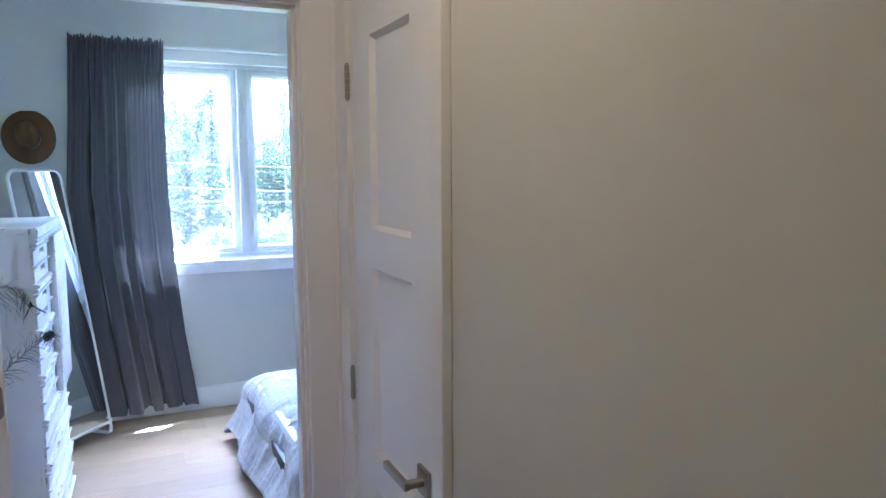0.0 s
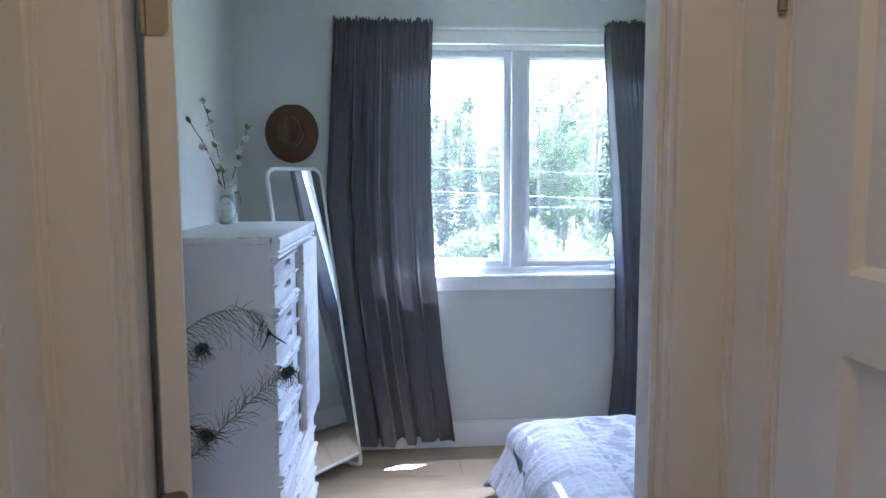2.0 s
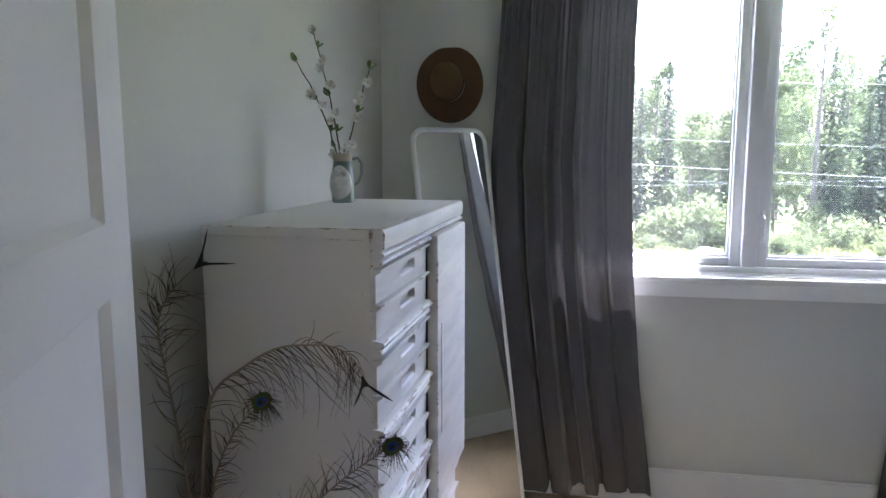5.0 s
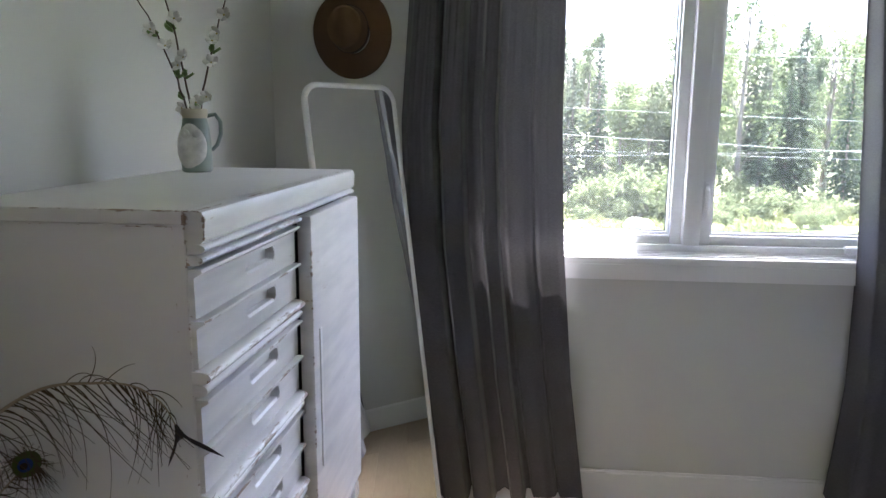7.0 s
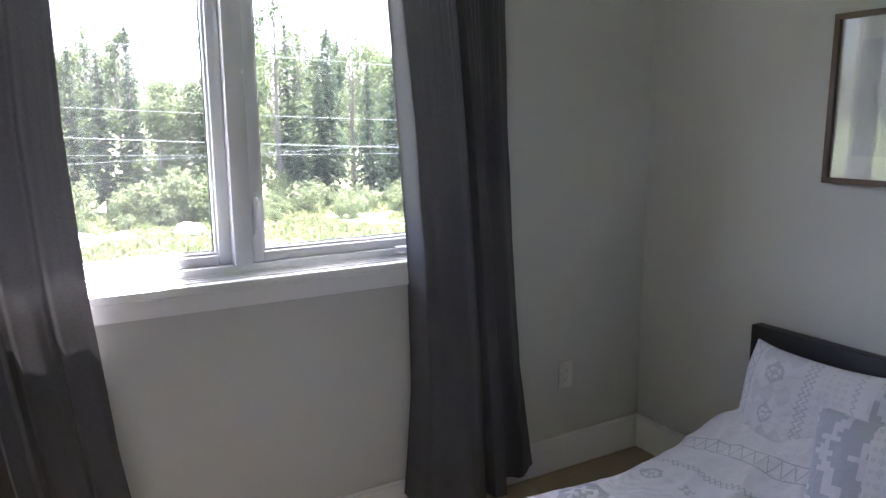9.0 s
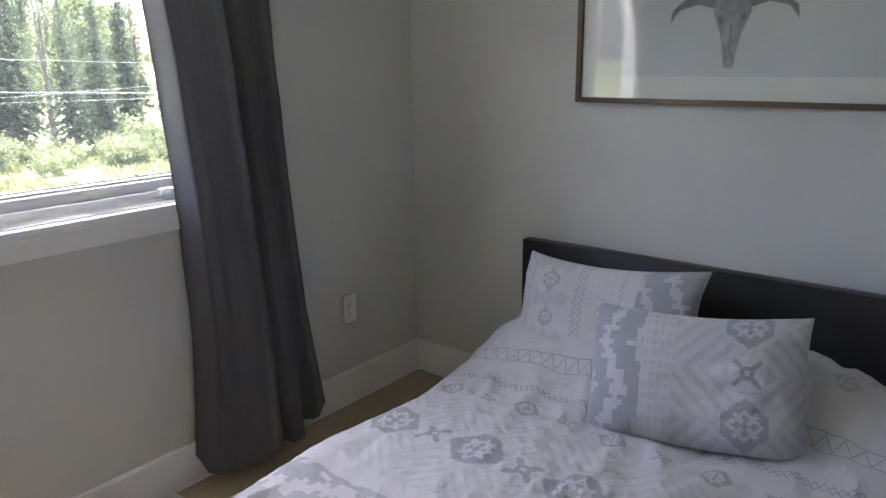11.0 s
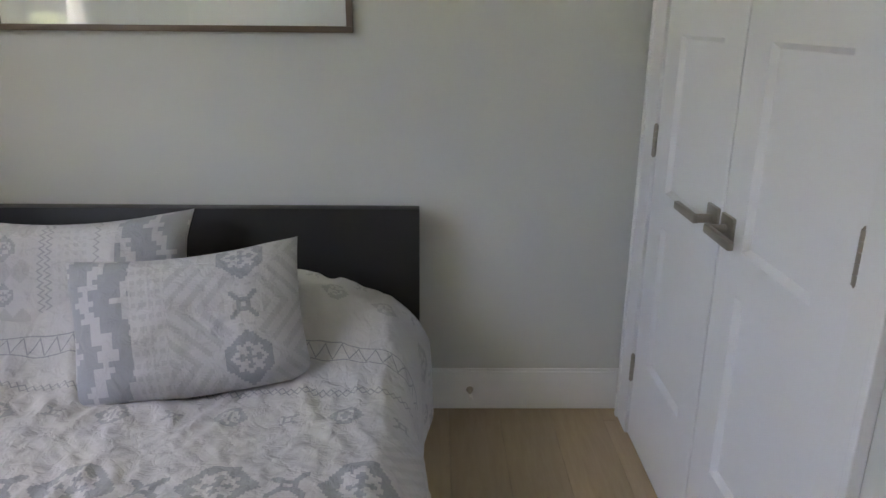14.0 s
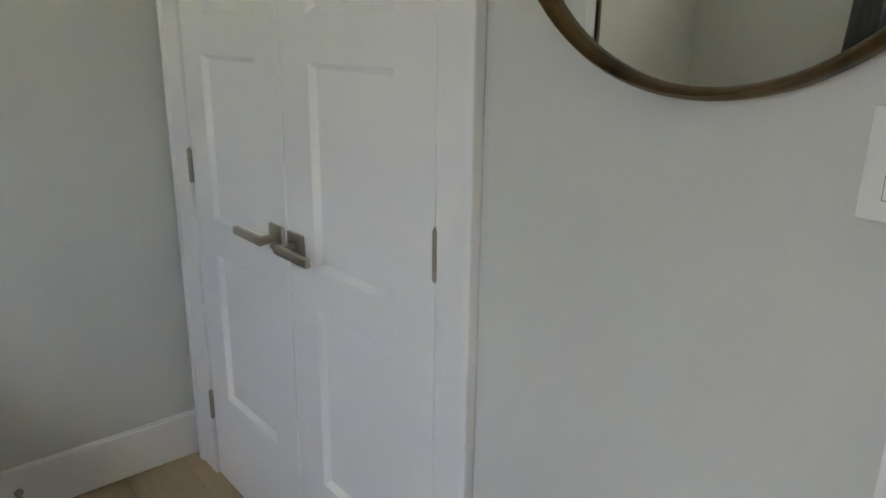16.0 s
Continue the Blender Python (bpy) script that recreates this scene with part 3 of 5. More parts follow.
def curtain(name, left, right, knots, gathers, seed, label):
    """A gathered curtain panel. left and right: the x of its edges at heights from top to bottom; knots: its pleats across."""
    zs = [2.42, 1.95, 1.5, 1.05, 0.55, 0.06]

    def edge(rows, z):
        return float(np.interp(-z, [-q for q in zs], rows))

    def place(u, v):
        z = 2.432 - v * 2.375
        x0, x1 = edge(left, z), edge(right, z)
        drift = math.sin(math.pi * u) * (0.022 * math.sin(2.3 * v + seed) + 0.018 * noise.noise(Vector((u * 2.0, v * 1.6, seed))))
        w = u + drift
        hang = min(1.0, 0.35 + 1.6 * v) + 0.2 * v
        deep = pleat(knots, w) * hang
        soft = noise.noise(Vector((u * 5.0, v * 1.2, seed * 1.7))) * 0.012 * (0.4 + v)
        # gathers of the rod pocket, dying out down the cloth
        g = math.sin(gathers * math.tau * u + 1.6 * math.sin(9.0 * u + seed)) + 0.5 * math.sin(gathers * 1.7 * math.tau * u + seed)
        fine = 0.0085 * g * math.exp(-v * 10.0) + 0.002 * g * math.exp(-v * 4.0) * (0.4 + noise.noise(Vector((u * 9, 0.5, seed))))
        pinch = math.exp(-((z - 2.362) / 0.007) ** 2) + math.exp(-((z - 2.404) / 0.006) ** 2)
        fine *= 1.0 - 0.7 * min(1.0, pinch)
        deep *= 1.0 - 0.5 * math.exp(-((z - 2.385) / 0.03) ** 2)
        crease = 0.004 * noise.noise(Vector((u * 6 + seed, v * 14, 0.3))) + 0.002 * noise.noise(Vector((u * 20 + v * 9, v * 34, seed)))
        x = x0 + (x1 - x0) * (u + 0.012 * g * math.exp(-v * 9.0) * math.sin(math.pi * u) / 3.0)
        hem = 0.006 * noise.noise(Vector((u * 7, 2.0, seed))) * v ** 6 + 0.035 * max(0.0, 0.02 - pleat(knots, w)) / 0.02 * v ** 8
        ruffle = (0.026 * noise.noise(Vector((u * 24, 0.2, seed))) + 0.008 * math.sin(gathers * 1.3 * math.tau * u)) * max(0.0, 1.0 - v / 0.02)
        over_rod = 0.026 * math.exp(-((z - 2.398) / 0.026) ** 2)
        return Vector((x, 5.052 - over_rod - deep - soft - fine + crease, max(0.012, z + hem + ruffle)))
    return solid(name, grid(300, 150, place), CURTAIN, label, "curtain", group="window curtains")


curtain("curtain", [-0.19, -0.215, -0.245, -0.23, -0.17, -0.10], [0.348, 0.335, 0.335, 0.357, 0.40, 0.466],
        [(0.0, 0.015), (0.05, 0.055), (0.19, 0.060), (0.222, 0.002), (0.25, 0.058), (0.36, 0.078), (0.39, 0.012), (0.44, 0.004), (0.468, 0.008), (0.495, 0.052),
         (0.57, 0.056), (0.592, 0.004), (0.615, 0.004), (0.645, 0.020), (0.73, 0.026), (0.80, 0.016), (0.815, 0.008), (0.84, 0.018), (0.95, 0.017), (1.0, 0.022)],
        24, 3, "long grey woven curtain gathered on a white rod")
curtain("curtain", [1.30, 1.335, 1.37, 1.40, 1.41, 1.375], [1.805, 1.81, 1.825, 1.855, 1.90, 1.975],
        [(0.0, -0.012), (0.07, 0.066), (0.16, 0.080), (0.36, 0.092), (0.49, 0.078), (0.525, 0.020), (0.56, 0.084), (0.635, 0.088), (0.675, 0.024), (0.74, 0.010), (0.88, 0.022), (1.0, 0.006)],
        19, 8, "long grey woven curtain hanging straight beside the window")
rod = thing("curtain_rod", (0.80, 5.064, 2.398), "slim white curtain rod above the window", "curtain rod")
part("rod", tube([(-1.0, 0, 0), (-0.985, 0, 0), (0.985, 0, 0), (1.0, 0, 0)], [0.004, 0.011, 0.011, 0.004], 12), WHITE_METAL, rod)
for x in (-0.96, 0.96):
    part("bracket", boxes((x - 0.012, x + 0.012, -0.006, 0.036, -0.012, 0.008), r=0.002), WHITE_METAL, rod)

# --- dresser: drawers on one side, a tall door on the other, full drawers below ---
DX0, DX1, DY0, DY1, DZ = -0.646, -0.262, 3.322, 4.122, 1.397
DSPLIT = 3.738                          # where the drawers end and the side door begins
dresser = thing("dresser", (0, 0, 0), "tall white distressed chest of drawers with a side door", "dresser")
dresser.matrix_basis = Matrix.Translation((DX1, DY0, 0)) @ pose(0, 0, 0, 0, 0, -2.0) @ Matrix.Translation((-DX1, -DY0, 0))
part("top_board", boxes((DX0, DX1 - 0.0185, DY0, DY1, DZ - 0.02, DZ), r=0.002), DISTRESSED, dresser)
part("side_panel", boxes((DX0, DX1 - 0.018, DY0 + 0.003, DY0 + 0.022, 0.03, DZ - 0.0205), r=0.001), DISTRESSED, dresser)
part("side_panel", boxes((DX0, DX1 - 0.018, DY1 - 0.022, DY1 - 0.003, 0.03, DZ - 0.0205), r=0.001), DISTRESSED, dresser)
part("back_panel", boxes((DX0 + 0.004, DX0 + 0.012, DY0 + 0.022, DY1 - 0.022, 0.03, DZ - 0.021)), DISTRESSED, dresser, smooth=False)
# near-black sheet paints the shade seen between the drawer fronts
part("inside", boxes((DX1 - 0.045, DX1 - 0.035, DY0 + 0.0225, DY1 - 0.0225, 0.03, DZ - 0.021)), DARK, dresser, "near-black sheet behind the drawer fronts, painted as gap shade", smooth=False)
part("plinth", boxes((DX0 + 0.02, DX1 - 0.02, DY0 + 0.004, DY1 - 0.004, 0.0, 0.0295), r=0.002), DISTRESSED, dresser)


def moulding(y0, y1, profile):
    """A run along y of an (x, z) profile, closed at both ends."""
    bm = bmesh.new()
    ends = [[bm.verts.new((x, y, z)) for x, z in profile] for y in (y0, y1)]
    for k in range(len(profile)):
        j = (k + 1) % len(profile)
        bm.faces.new((ends[0][k], ends[0][j], ends[1][j], ends[1][k]))
    bm.faces.new(ends[0][::-1]), bm.faces.new(ends[1])
    bmesh.ops.recalc_face_normals(bm, faces=bm.faces)
    return bm


def bead(x, z0, z1, out):
    """Half-round profile standing out from x."""
    mid, r = (z0 + z1) / 2, (z1 - z0) / 2
    return [(x - 0.01, z0)] + [(x + out * math.cos(a), mid + r * math.sin(a)) for a in np.linspace(-math.pi / 2, math.pi / 2, 9)] + [(x - 0.01, z1)]


part("fascia", moulding(DY0, DY1, [(DX1 - 0.018, 1.352), (DX1 + 0.004, 1.352), (DX1 + 0.010, 1.358), (DX1 + 0.012, 1.385), (DX1 + 0.008, 1.395), (DX1 - 0.001, 1.3975), (DX1 - 0.018, 1.3965)]), DISTRESSED, dresser)
part("bead", moulding(DY0 + 0.001, DY1 - 0.001, bead(DX1 - 0.006, 1.338, 1.352, 0.016)), DISTRESSED, dresser)
part("bead", moulding(DY0 + 0.001, DSPLIT, bead(DX1 - 0.008, 1.322, 1.336, 0.014)), DISTRESSED, dresser)


def drawer(y0, y1, z0, z1, slot_y, slot_w):
    """A drawer front with an overhanging lip and a sunk slot pull."""
    x = DX1 - 0.010
    lip = z1 - 0.012
    tops = [z0, z0 + (z1 - z0) * 0.34, z0 + (z1 - z0) * 0.74, lip]
    sz0, sz1 = tops[1], tops[2]
    front = bmesh.new()
    face = [(x - 0.024, z0), (x, z0 + 0.001), (x, lip), (x + 0.012, z1 - 0.004), (x + 0.011, z1), (x - 0.024, z1)]
    # left, right, under and over the slot
    for ya, yb in ((y0, slot_y - slot_w / 2), (slot_y + slot_w / 2, y1)):
        join(front, moulding(ya, yb, face))
    join(front, moulding(slot_y - slot_w / 2, slot_y + slot_w / 2, [(x - 0.024, z0), (x, z0 + 0.001), (x, sz0), (x - 0.004, sz0 + 0.004), (x - 0.024, sz0 + 0.004)]))
    join(front, moulding(slot_y - slot_w / 2, slot_y + slot_w / 2, [(x - 0.024, sz1), (x, sz1), (x, lip), (x + 0.012, z1 - 0.004), (x + 0.011, z1), (x - 0.024, z1)]))
    # rounded ends and the back of the slot
    r = (sz1 - sz0) / 2
    for s in (-1, 1):
        yc = slot_y + s * (slot_w / 2 - r)
        for top in (1, -1):
            arc = [(yc + s * r * math.sin(a), sz0 + r + top * r * math.cos(a)) for a in np.linspace(0, math.pi / 2, 6)] + [(slot_y + s * slot_w / 2, sz0 + r + top * r)]
            a = [front.verts.new((x - 0.0005, yy, zz)) for yy, zz in arc]
            b = [front.verts.new((x - 0.022, yy, zz)) for yy, zz in arc]
            front.faces.new(a), front.faces.new(b)
            for k in range(len(arc)):
                j = (k + 1) % len(arc)
                front.faces.new((a[k], a[j], b[j], b[k]))
    d = part("drawer", front, DISTRESSED, dresser)
    part("slot_pull", boxes((x - 0.024, x - 0.017, slot_y - slot_w / 2 - 0.003, slot_y + slot_w / 2 + 0.003, sz0 - 0.003, sz1 + 0.003)), DISTRESSED, d, smooth=False)


z = 1.316
for unit in range(7):
    wide = unit >= 4
    y1 = DY1 - 0.004 if wide else DSPLIT
    drawer(DY0 + 0.004, y1, z - 0.0705, z, 3.565, 0.13)
    drawer(DY0 + 0.004, y1, z - 0.142, z - 0.072, 3.565, 0.13)
    part("bead", moulding(DY0 + 0.002, y1, bead(DX1 - 0.010, z - 0.162, z - 0.144, 0.018)), DISTRESSED, dresser)
    part("bead", moulding(DY0 + 0.002, y1, bead(DX1 - 0.010, z - 0.180, z - 0.163, 0.012)), DISTRESSED, dresser)
    z -= 0.1855
side_door = part("side_door", boxes((DX1 - 0.010, DX1 + 0.020, DSPLIT + 0.012, DY1 - 0.002, 0.612, 1.334), r=0.006), DISTRESSED, dresser, "tall plain distressed cupboard door")
part("finger_groove", boxes((DX1 + 0.0195, DX1 + 0.0225, DSPLIT + 0.046, DSPLIT + 0.060, 0.80, 1.10), r=0.0012), DISTRESSED, side_door)

# --- standing mirror in a white tube frame ---
mirror_u, mirror_n = Vector((0.6405, 0.7679, 0)), Vector((0.7679, -0.6405, 0))
floor_mirror = thing("floor_mirror", (0, 0, 0), "tall leaning mirror in a rounded white metal frame", "mirror")
foot_r = Vector((-0.065, 4.828, 0.0))
lean = (Vector((0, 0, 1.625)) - mirror_n * 0.276).normalized()
face_n = mirror_u.cross(lean).normalized()


def on_mirror(a, h, out=0.0):
    """A point of the mirror's face: a along its width from its right edge, h up along it."""
    return foot_r - mirror_u * a + lean * h + face_n * out


W, H, R = 0.375, 1.648, 0.055
top_loop = [(R - R * math.cos(radians(k * 15)), H - R + R * math.sin(radians(k * 15))) for k in range(7)] + [(W - R + R * math.sin(radians(k * 15)), H - R + R * math.cos(radians(k * 15))) for k in range(7)]


def runner(a):
    """The foot of one side: the upright bends back along the floor."""
    base = foot_r - mirror_u * a
    back = -mirror_n
    up = [on_mirror(a, 0.10), on_mirror(a, 0.055)]
    bend = [base + back * 0.012 + Vector((0, 0, 0.024)), base + back * 0.032 + Vector((0, 0, 0.012)), base + back * 0.07 + Vector((0, 0, 0.0105)), base + back * 0.30 + Vector((0, 0, 0.0105))]
    return up + bend


frame_pts = runner(0.0)[::-1] + [on_mirror(a, h) for a, h in top_loop] + runner(W)
part("frame", tube(frame_pts, 0.0105, 12), WHITE_METAL, floor_mirror, "rounded white tube frame")
part("bottom_rail", tube([on_mirror(0, 0.085), on_mirror(W, 0.085)], 0.010, 12), WHITE_METAL, floor_mirror)
glass_bm = bmesh.new()
outline = [(0.008, 0.09)] + [(0.008 + (a * (W - 0.016) / W), h - 0.008) for a, h in top_loop] + [(W - 0.008, 0.09)]
front = [glass_bm.verts.new(on_mirror(a, h, 0.004)) for a, h in outline]
rear = [glass_bm.verts.new(on_mirror(a, h, -0.001)) for a, h in outline]
glass_bm.faces.new(front), glass_bm.faces.new(rear[::-1])
for k in range(len(outline)):
    j = (k + 1) % len(outline)
    glass_bm.faces.new((front[k], front[j], rear[j], rear[k]))
bmesh.ops.recalc_face_normals(glass_bm, faces=glass_bm.faces)
part("mirror_glass", glass_bm, MIRROR, floor_mirror, "silvered mirror glass", smooth=False)

# --- bed ---
BX0, BX1, BY0, BY1 = 0.70, 2.50, 3.06, 4.38
bed = thing("bed", (0, 0, 0), "low black-brown wooden double bed under a patterned duvet", "bed")
part("headboard", boxes((2.50, 2.55, 2.99, 4.435, 0.0, 0.774), r=0.002), BLACKWOOD, bed, "plain black-brown headboard panel")
for y in (BY0 - 0.0, BY1 - 0.03):
    part("side_rail", boxes((BX0 + 0.01, 2.499, y, y + 0.03, 0.13, 0.28), r=0.002), BLACKWOOD, bed)
part("foot_rail", boxes((BX0 - 0.02, BX0 + 0.009, BY0, BY1, 0.13, 0.28), r=0.002), BLACKWOOD, bed)
for x in (BX0 + 0.03, 1.55):
    for y in (BY0 + 0.05, BY1 - 0.10):
        part("leg", boxes((x, x + 0.05, y, y + 0.05, 0.0, 0.13), r=0.002), BLACKWOOD, bed)
part("mattress", boxes((BX0 + 0.02, 2.49, BY0 + 0.035, BY1 - 0.035, 0.20, 0.385), r=0.03), TRIM, bed, "white mattress")


# --- printed cotton of the bedding: stepped diamonds, zigzags and bands ---
def printed_cotton(name, draw):
    """Washed white cotton; draw(x, y) gives the shares of pale grey and of blue-grey print at a place of the cloth, in metres."""
    m, t, b, co = blank(name, 0.9)
    uvs = t.nodes.new("ShaderNodeUVMap")
    uvs.uv_map = "cloth"
    wob = tex(t, "ShaderNodeTexNoise", 45.0, uvs.outputs[0], Detail=2.0)
    split = t.nodes.new("ShaderNodeSeparateXYZ")
    t.links.new(uvs.outputs[0], split.inputs[0])
    pale, dark = draw(Val(t, split.outputs[0]), Val(t, split.outputs[1]))
    thread = tex(t, "ShaderNodeTexNoise", 900.0, uvs.outputs[0], Detail=1.0)
    cloud = tex(t, "ShaderNodeTexNoise", 5.0, uvs.outputs[0], Detail=3.0)
    base = ramp(t, cloud.outputs["Fac"], [(0.3, (0.495, 0.492, 0.510)), (0.7, (0.56, 0.553, 0.567))])
    fade = Val(t, thread.outputs["Fac"]) * 0.5 + 0.65
    c1 = blend(t, (pale * fade * 0.8).min(1.0), base, (0.40, 0.405, 0.42))
    c2 = blend(t, (dark * fade * 0.9).min(1.0), c1, (0.205, 0.222, 0.255))
    t.links.new(c2, b.inputs["Base Color"])
    b.inputs["Sheen Weight"].default_value = 0.15
    crumple = tex(t, "ShaderNodeTexNoise", 26.0, uvs.outputs[0], Detail=5.0, Distortion=0.6)
    n1 = bump(t, crumple.outputs["Fac"], 0.7, 0.013)
    t.links.new(bump(t, thread.outputs["Fac"], 0.12, 0.001, n1), b.inputs["Normal"])
    return m


def steps(v, size):
    return (v / size).floor() * size + size * 0.5


def near(v, start, every):
    """Distance to the nearest of start, start + every, ..."""
    return (((v - start) / every + 0.5).fract() - 0.5).abs() * every


def within(v, a, b):
    return (v > a) * (v < b)


def zigzag(across, along, at, wide, every, line):
    """A zigzag line that runs along, about the place at."""
    return ((across - at) - (near(along, 0.0, every) * (wide / (every * 0.5)) - wide * 0.5)).abs() < line


def medallion(dx, dy, size):
    """Stepped diamond with a flower in it."""
    d = dx * 0.8 + dy
    body = (d < size) * (dx < size * 0.85)
    flower = (d < size * 0.55) * (d > size * 0.38)
    eye = d < size * 0.16
    petals = within((dx - dy).abs(), 0.0, size * 0.13) * (d < size * 0.75)
    return (body - (flower + petals).min(1.0)).max(0.0).max(eye)


def cross(dx, dy, size):
    return (((dx - dy).abs() < size * 0.3) * (dx.max(dy) < size)).max(dx.max(dy) < size * 0.5) - (dx.max(dy) < size * 0.2)


def draw_duvet(x0, y0):
    x, y = steps(x0, 0.0065), steps(y0, 0.0065)
    # foot: pale lace, then a blue-grey band with white stepped crosses
    lace = within(x0, 0.30, 0.97) * ((near(x, 0.0, 0.035) + near(y, 0.0, 0.035)) < 0.014)
    band = within(x0, 0.97, 1.285)
    bx, by = steps(x0, 0.016), steps(y0, 0.016)
    comb = ((near(bx + near(by, 0.0, 0.32) * 0.6, 0.0, 0.155) < 0.034) * (near(by, 0.0, 0.048) < 0.014)).max(near(bx + near(by, 0.0, 0.32) * 0.6, 0.0, 0.155) < 0.014)
    dots = (near(bx, 0.04, 0.31) < 0.03) * (near(by, 0.08, 0.08) < 0.017) * (near(bx, 0.0, 0.05) < 0.015)
    white = comb.max(dots) * band
    # middle: diagonal lattice with the dark row of medallions and crosses
    dxr = (x - 1.585).abs()
    lattice = within(x0, 1.36, 1.80) * ((((dxr + near(y, 4.145, 0.30)) / 0.042).fract()) < 0.45)
    rings = within(x0, 1.36, 1.80) * within(((x - 1.46).abs() + near(y, 4.145, 0.30)), 0.025, 0.042)
    row = medallion((x - 1.585).abs(), near(y, 4.295, 0.30), 0.092)
    row2 = cross((x - 1.585).abs(), near(y, 4.145, 0.30), 0.042)
    clear = (((x - 1.585).abs() * 0.8 + near(y, 4.295, 0.30)) > 0.115) * ((((x - 1.585).abs()).max(near(y, 4.145, 0.30))) > 0.055)
    # small diamonds, chain of lozenges, triangle border, head end
    small = medallion((x - 1.865).abs(), near(y, 4.295, 0.284), 0.045)
    small2 = cross((x - 1.865).abs(), near(y, 4.153, 0.284), 0.022)
    motley = within(x0, 1.74, 1.93) * (((x - 1.865).abs() + near(y, 4.224, 0.142)) < 0.026)
    chain = zigzag(x0, y0, 1.985, 0.026, 0.042, 0.0028).max(zigzag(x0, y0 + 0.021, 1.985, 0.026, 0.042, 0.0028)) * within(x0, 1.965, 2.005)
    lines = within(x0, 2.085, 2.088).max(within(x0, 2.128, 2.131)).max(zigzag(x0, y0, 2.108, 0.036, 0.046, 0.003) * within(x0, 2.088, 2.128))
    head = medallion((x - 2.27).abs(), near(y, 4.225, 0.142), 0.04) + cross((x - 2.36).abs(), near(y, 4.30, 0.142), 0.02)
    wave = zigzag(x0, y0, 2.42, 0.014, 0.022, 0.002)
    pale = lace * 0.7 + (lattice * clear) * 0.6 + rings * clear * 0.6 + motley * 0.5 + (head * 0.5)
    dark = (band - white * 0.9) * 0.72 + row * 0.8 + row2 * 0.85 + small * 0.72 + small2 * 0.62 + chain * 0.8 + lines * 0.8 + head * 0.35 + wave * 0.5
    return pale.min(1.0).max(0.0), dark.min(1.0).max(0.0)


def draw_pillow(u0, v0):
    """u runs along the pillow from its triangle border to its blue-grey end."""
    u, v = steps(u0, 0.006), steps(v0, 0.006)
    bu, bv = steps(u0, 0.014), steps(v0, 0.014)
    border = within(u0, 0.018, 0.021).max(within(u0, 0.062, 0.066)).max(zigzag(u0, v0, 0.042, 0.042, 0.052, 0.003) * within(u0, 0.021, 0.062))
    col = medallion((u - 0.155).abs(), near(v, 0.065, 0.27), 0.042) + medallion((u - 0.155).abs(), near(v, 0.20, 0.27), 0.036)
    soft = within(u0, 0.085, 0.235) * (((near(u, 0.10, 0.055) + near(v, 0.13, 0.135)) < 0.036))
    zig = (zigzag(u0, v0, 0.262, 0.016, 0.022, 0.0035) + zigzag(u0, v0, 0.282, 0.016, 0.022, 0.0035)) * within(u0, 0.25, 0.30) + zigzag(u0, v0, 0.42, 0.016, 0.022, 0.003) * within(u0, 0.405, 0.44)
    band = u0 > 0.475
    comb = ((near(bu + near(bv, 0.0, 0.26) * 0.5, 0.53, 0.105) < 0.025) * (near(bv, 0.0, 0.043) < 0.012)).max(near(bu + near(bv, 0.0, 0.26) * 0.5, 0.53, 0.105) < 0.011)
    pale = soft * 0.8 + within(u0, 0.31, 0.40) * ((near(u, 0.0, 0.024) + near(v, 0.0, 0.024)) < 0.009) * 0.5
    dark = border * 0.75 + col * 0.6 + zig * 0.6 + band * 0.72 - (band * comb) * 0.62
    return pale.min(1.0).max(0.0), dark.min(1.0).max(0.0)


def draw_sham(u0, v0):
    """u runs from the end with the dark column to the blue-grey end."""
    u, v = steps(u0, 0.006), steps(v0, 0.006)
    bu, bv = steps(u0, 0.014), steps(v0, 0.014)
    colx = (u - 0.155).abs()
    dark_col = medallion(colx, near(v, 0.075, 0.27), 0.072) + cross(colx, near(v, 0.21, 0.27), 0.036)
    clear = ((colx * 0.8 + near(v, 0.075, 0.27)) > 0.09) * ((colx.max(near(v, 0.21, 0.27))) > 0.05)
    lattice = within(u0, 0.0, 0.345) * ((((colx + near(v, 0.21, 0.27)) / 0.05).fract()) < 0.45) * clear
    lace = within(u0, 0.345, 0.425) * ((near(u, 0.0, 0.02) + near(v, 0.0, 0.03)) < 0.01)
    band = u0 > 0.43
    comb = ((near(bu + near(bv, 0.0, 0.26) * 0.5, 0.55, 0.105) < 0.025) * (near(bv, 0.0, 0.043) < 0.012)).max(near(bu + near(bv, 0.0, 0.26) * 0.5, 0.55, 0.105) < 0.011)
    pale = lattice * 0.8 + lace * 0.7
    dark = dark_col * 0.75 + band * 0.8 - (band * comb) * 0.66
    return pale.min(1.0).max(0.0), dark.min(1.0).max(0.0)


DUVET = printed_cotton("printed_duvet_cotton", draw_duvet)
PILLOW = printed_cotton("printed_pillow_cotton", draw_pillow)
SHAM = printed_cotton("printed_sham_cotton", draw_sham)


def fold_noise(x, y, seed):
    p = Vector((x, y, seed))
    puff = noise.noise(p * 2.6) * 0.020
    long_folds = 0.5 - abs(noise.noise(Vector((x * 3.4 + y * 1.3, y * 6.5 - x * 1.8, seed + 5))))
    small = 0.5 - abs(noise.noise(Vector((x * 11.0 + y * 3.0, y * 15.0 - x * 4.0, seed + 9))))
    tiny = noise.noise(p * 38.0)
    return puff + 0.026 * long_folds + 0.017 * small + 0.0022 * tiny


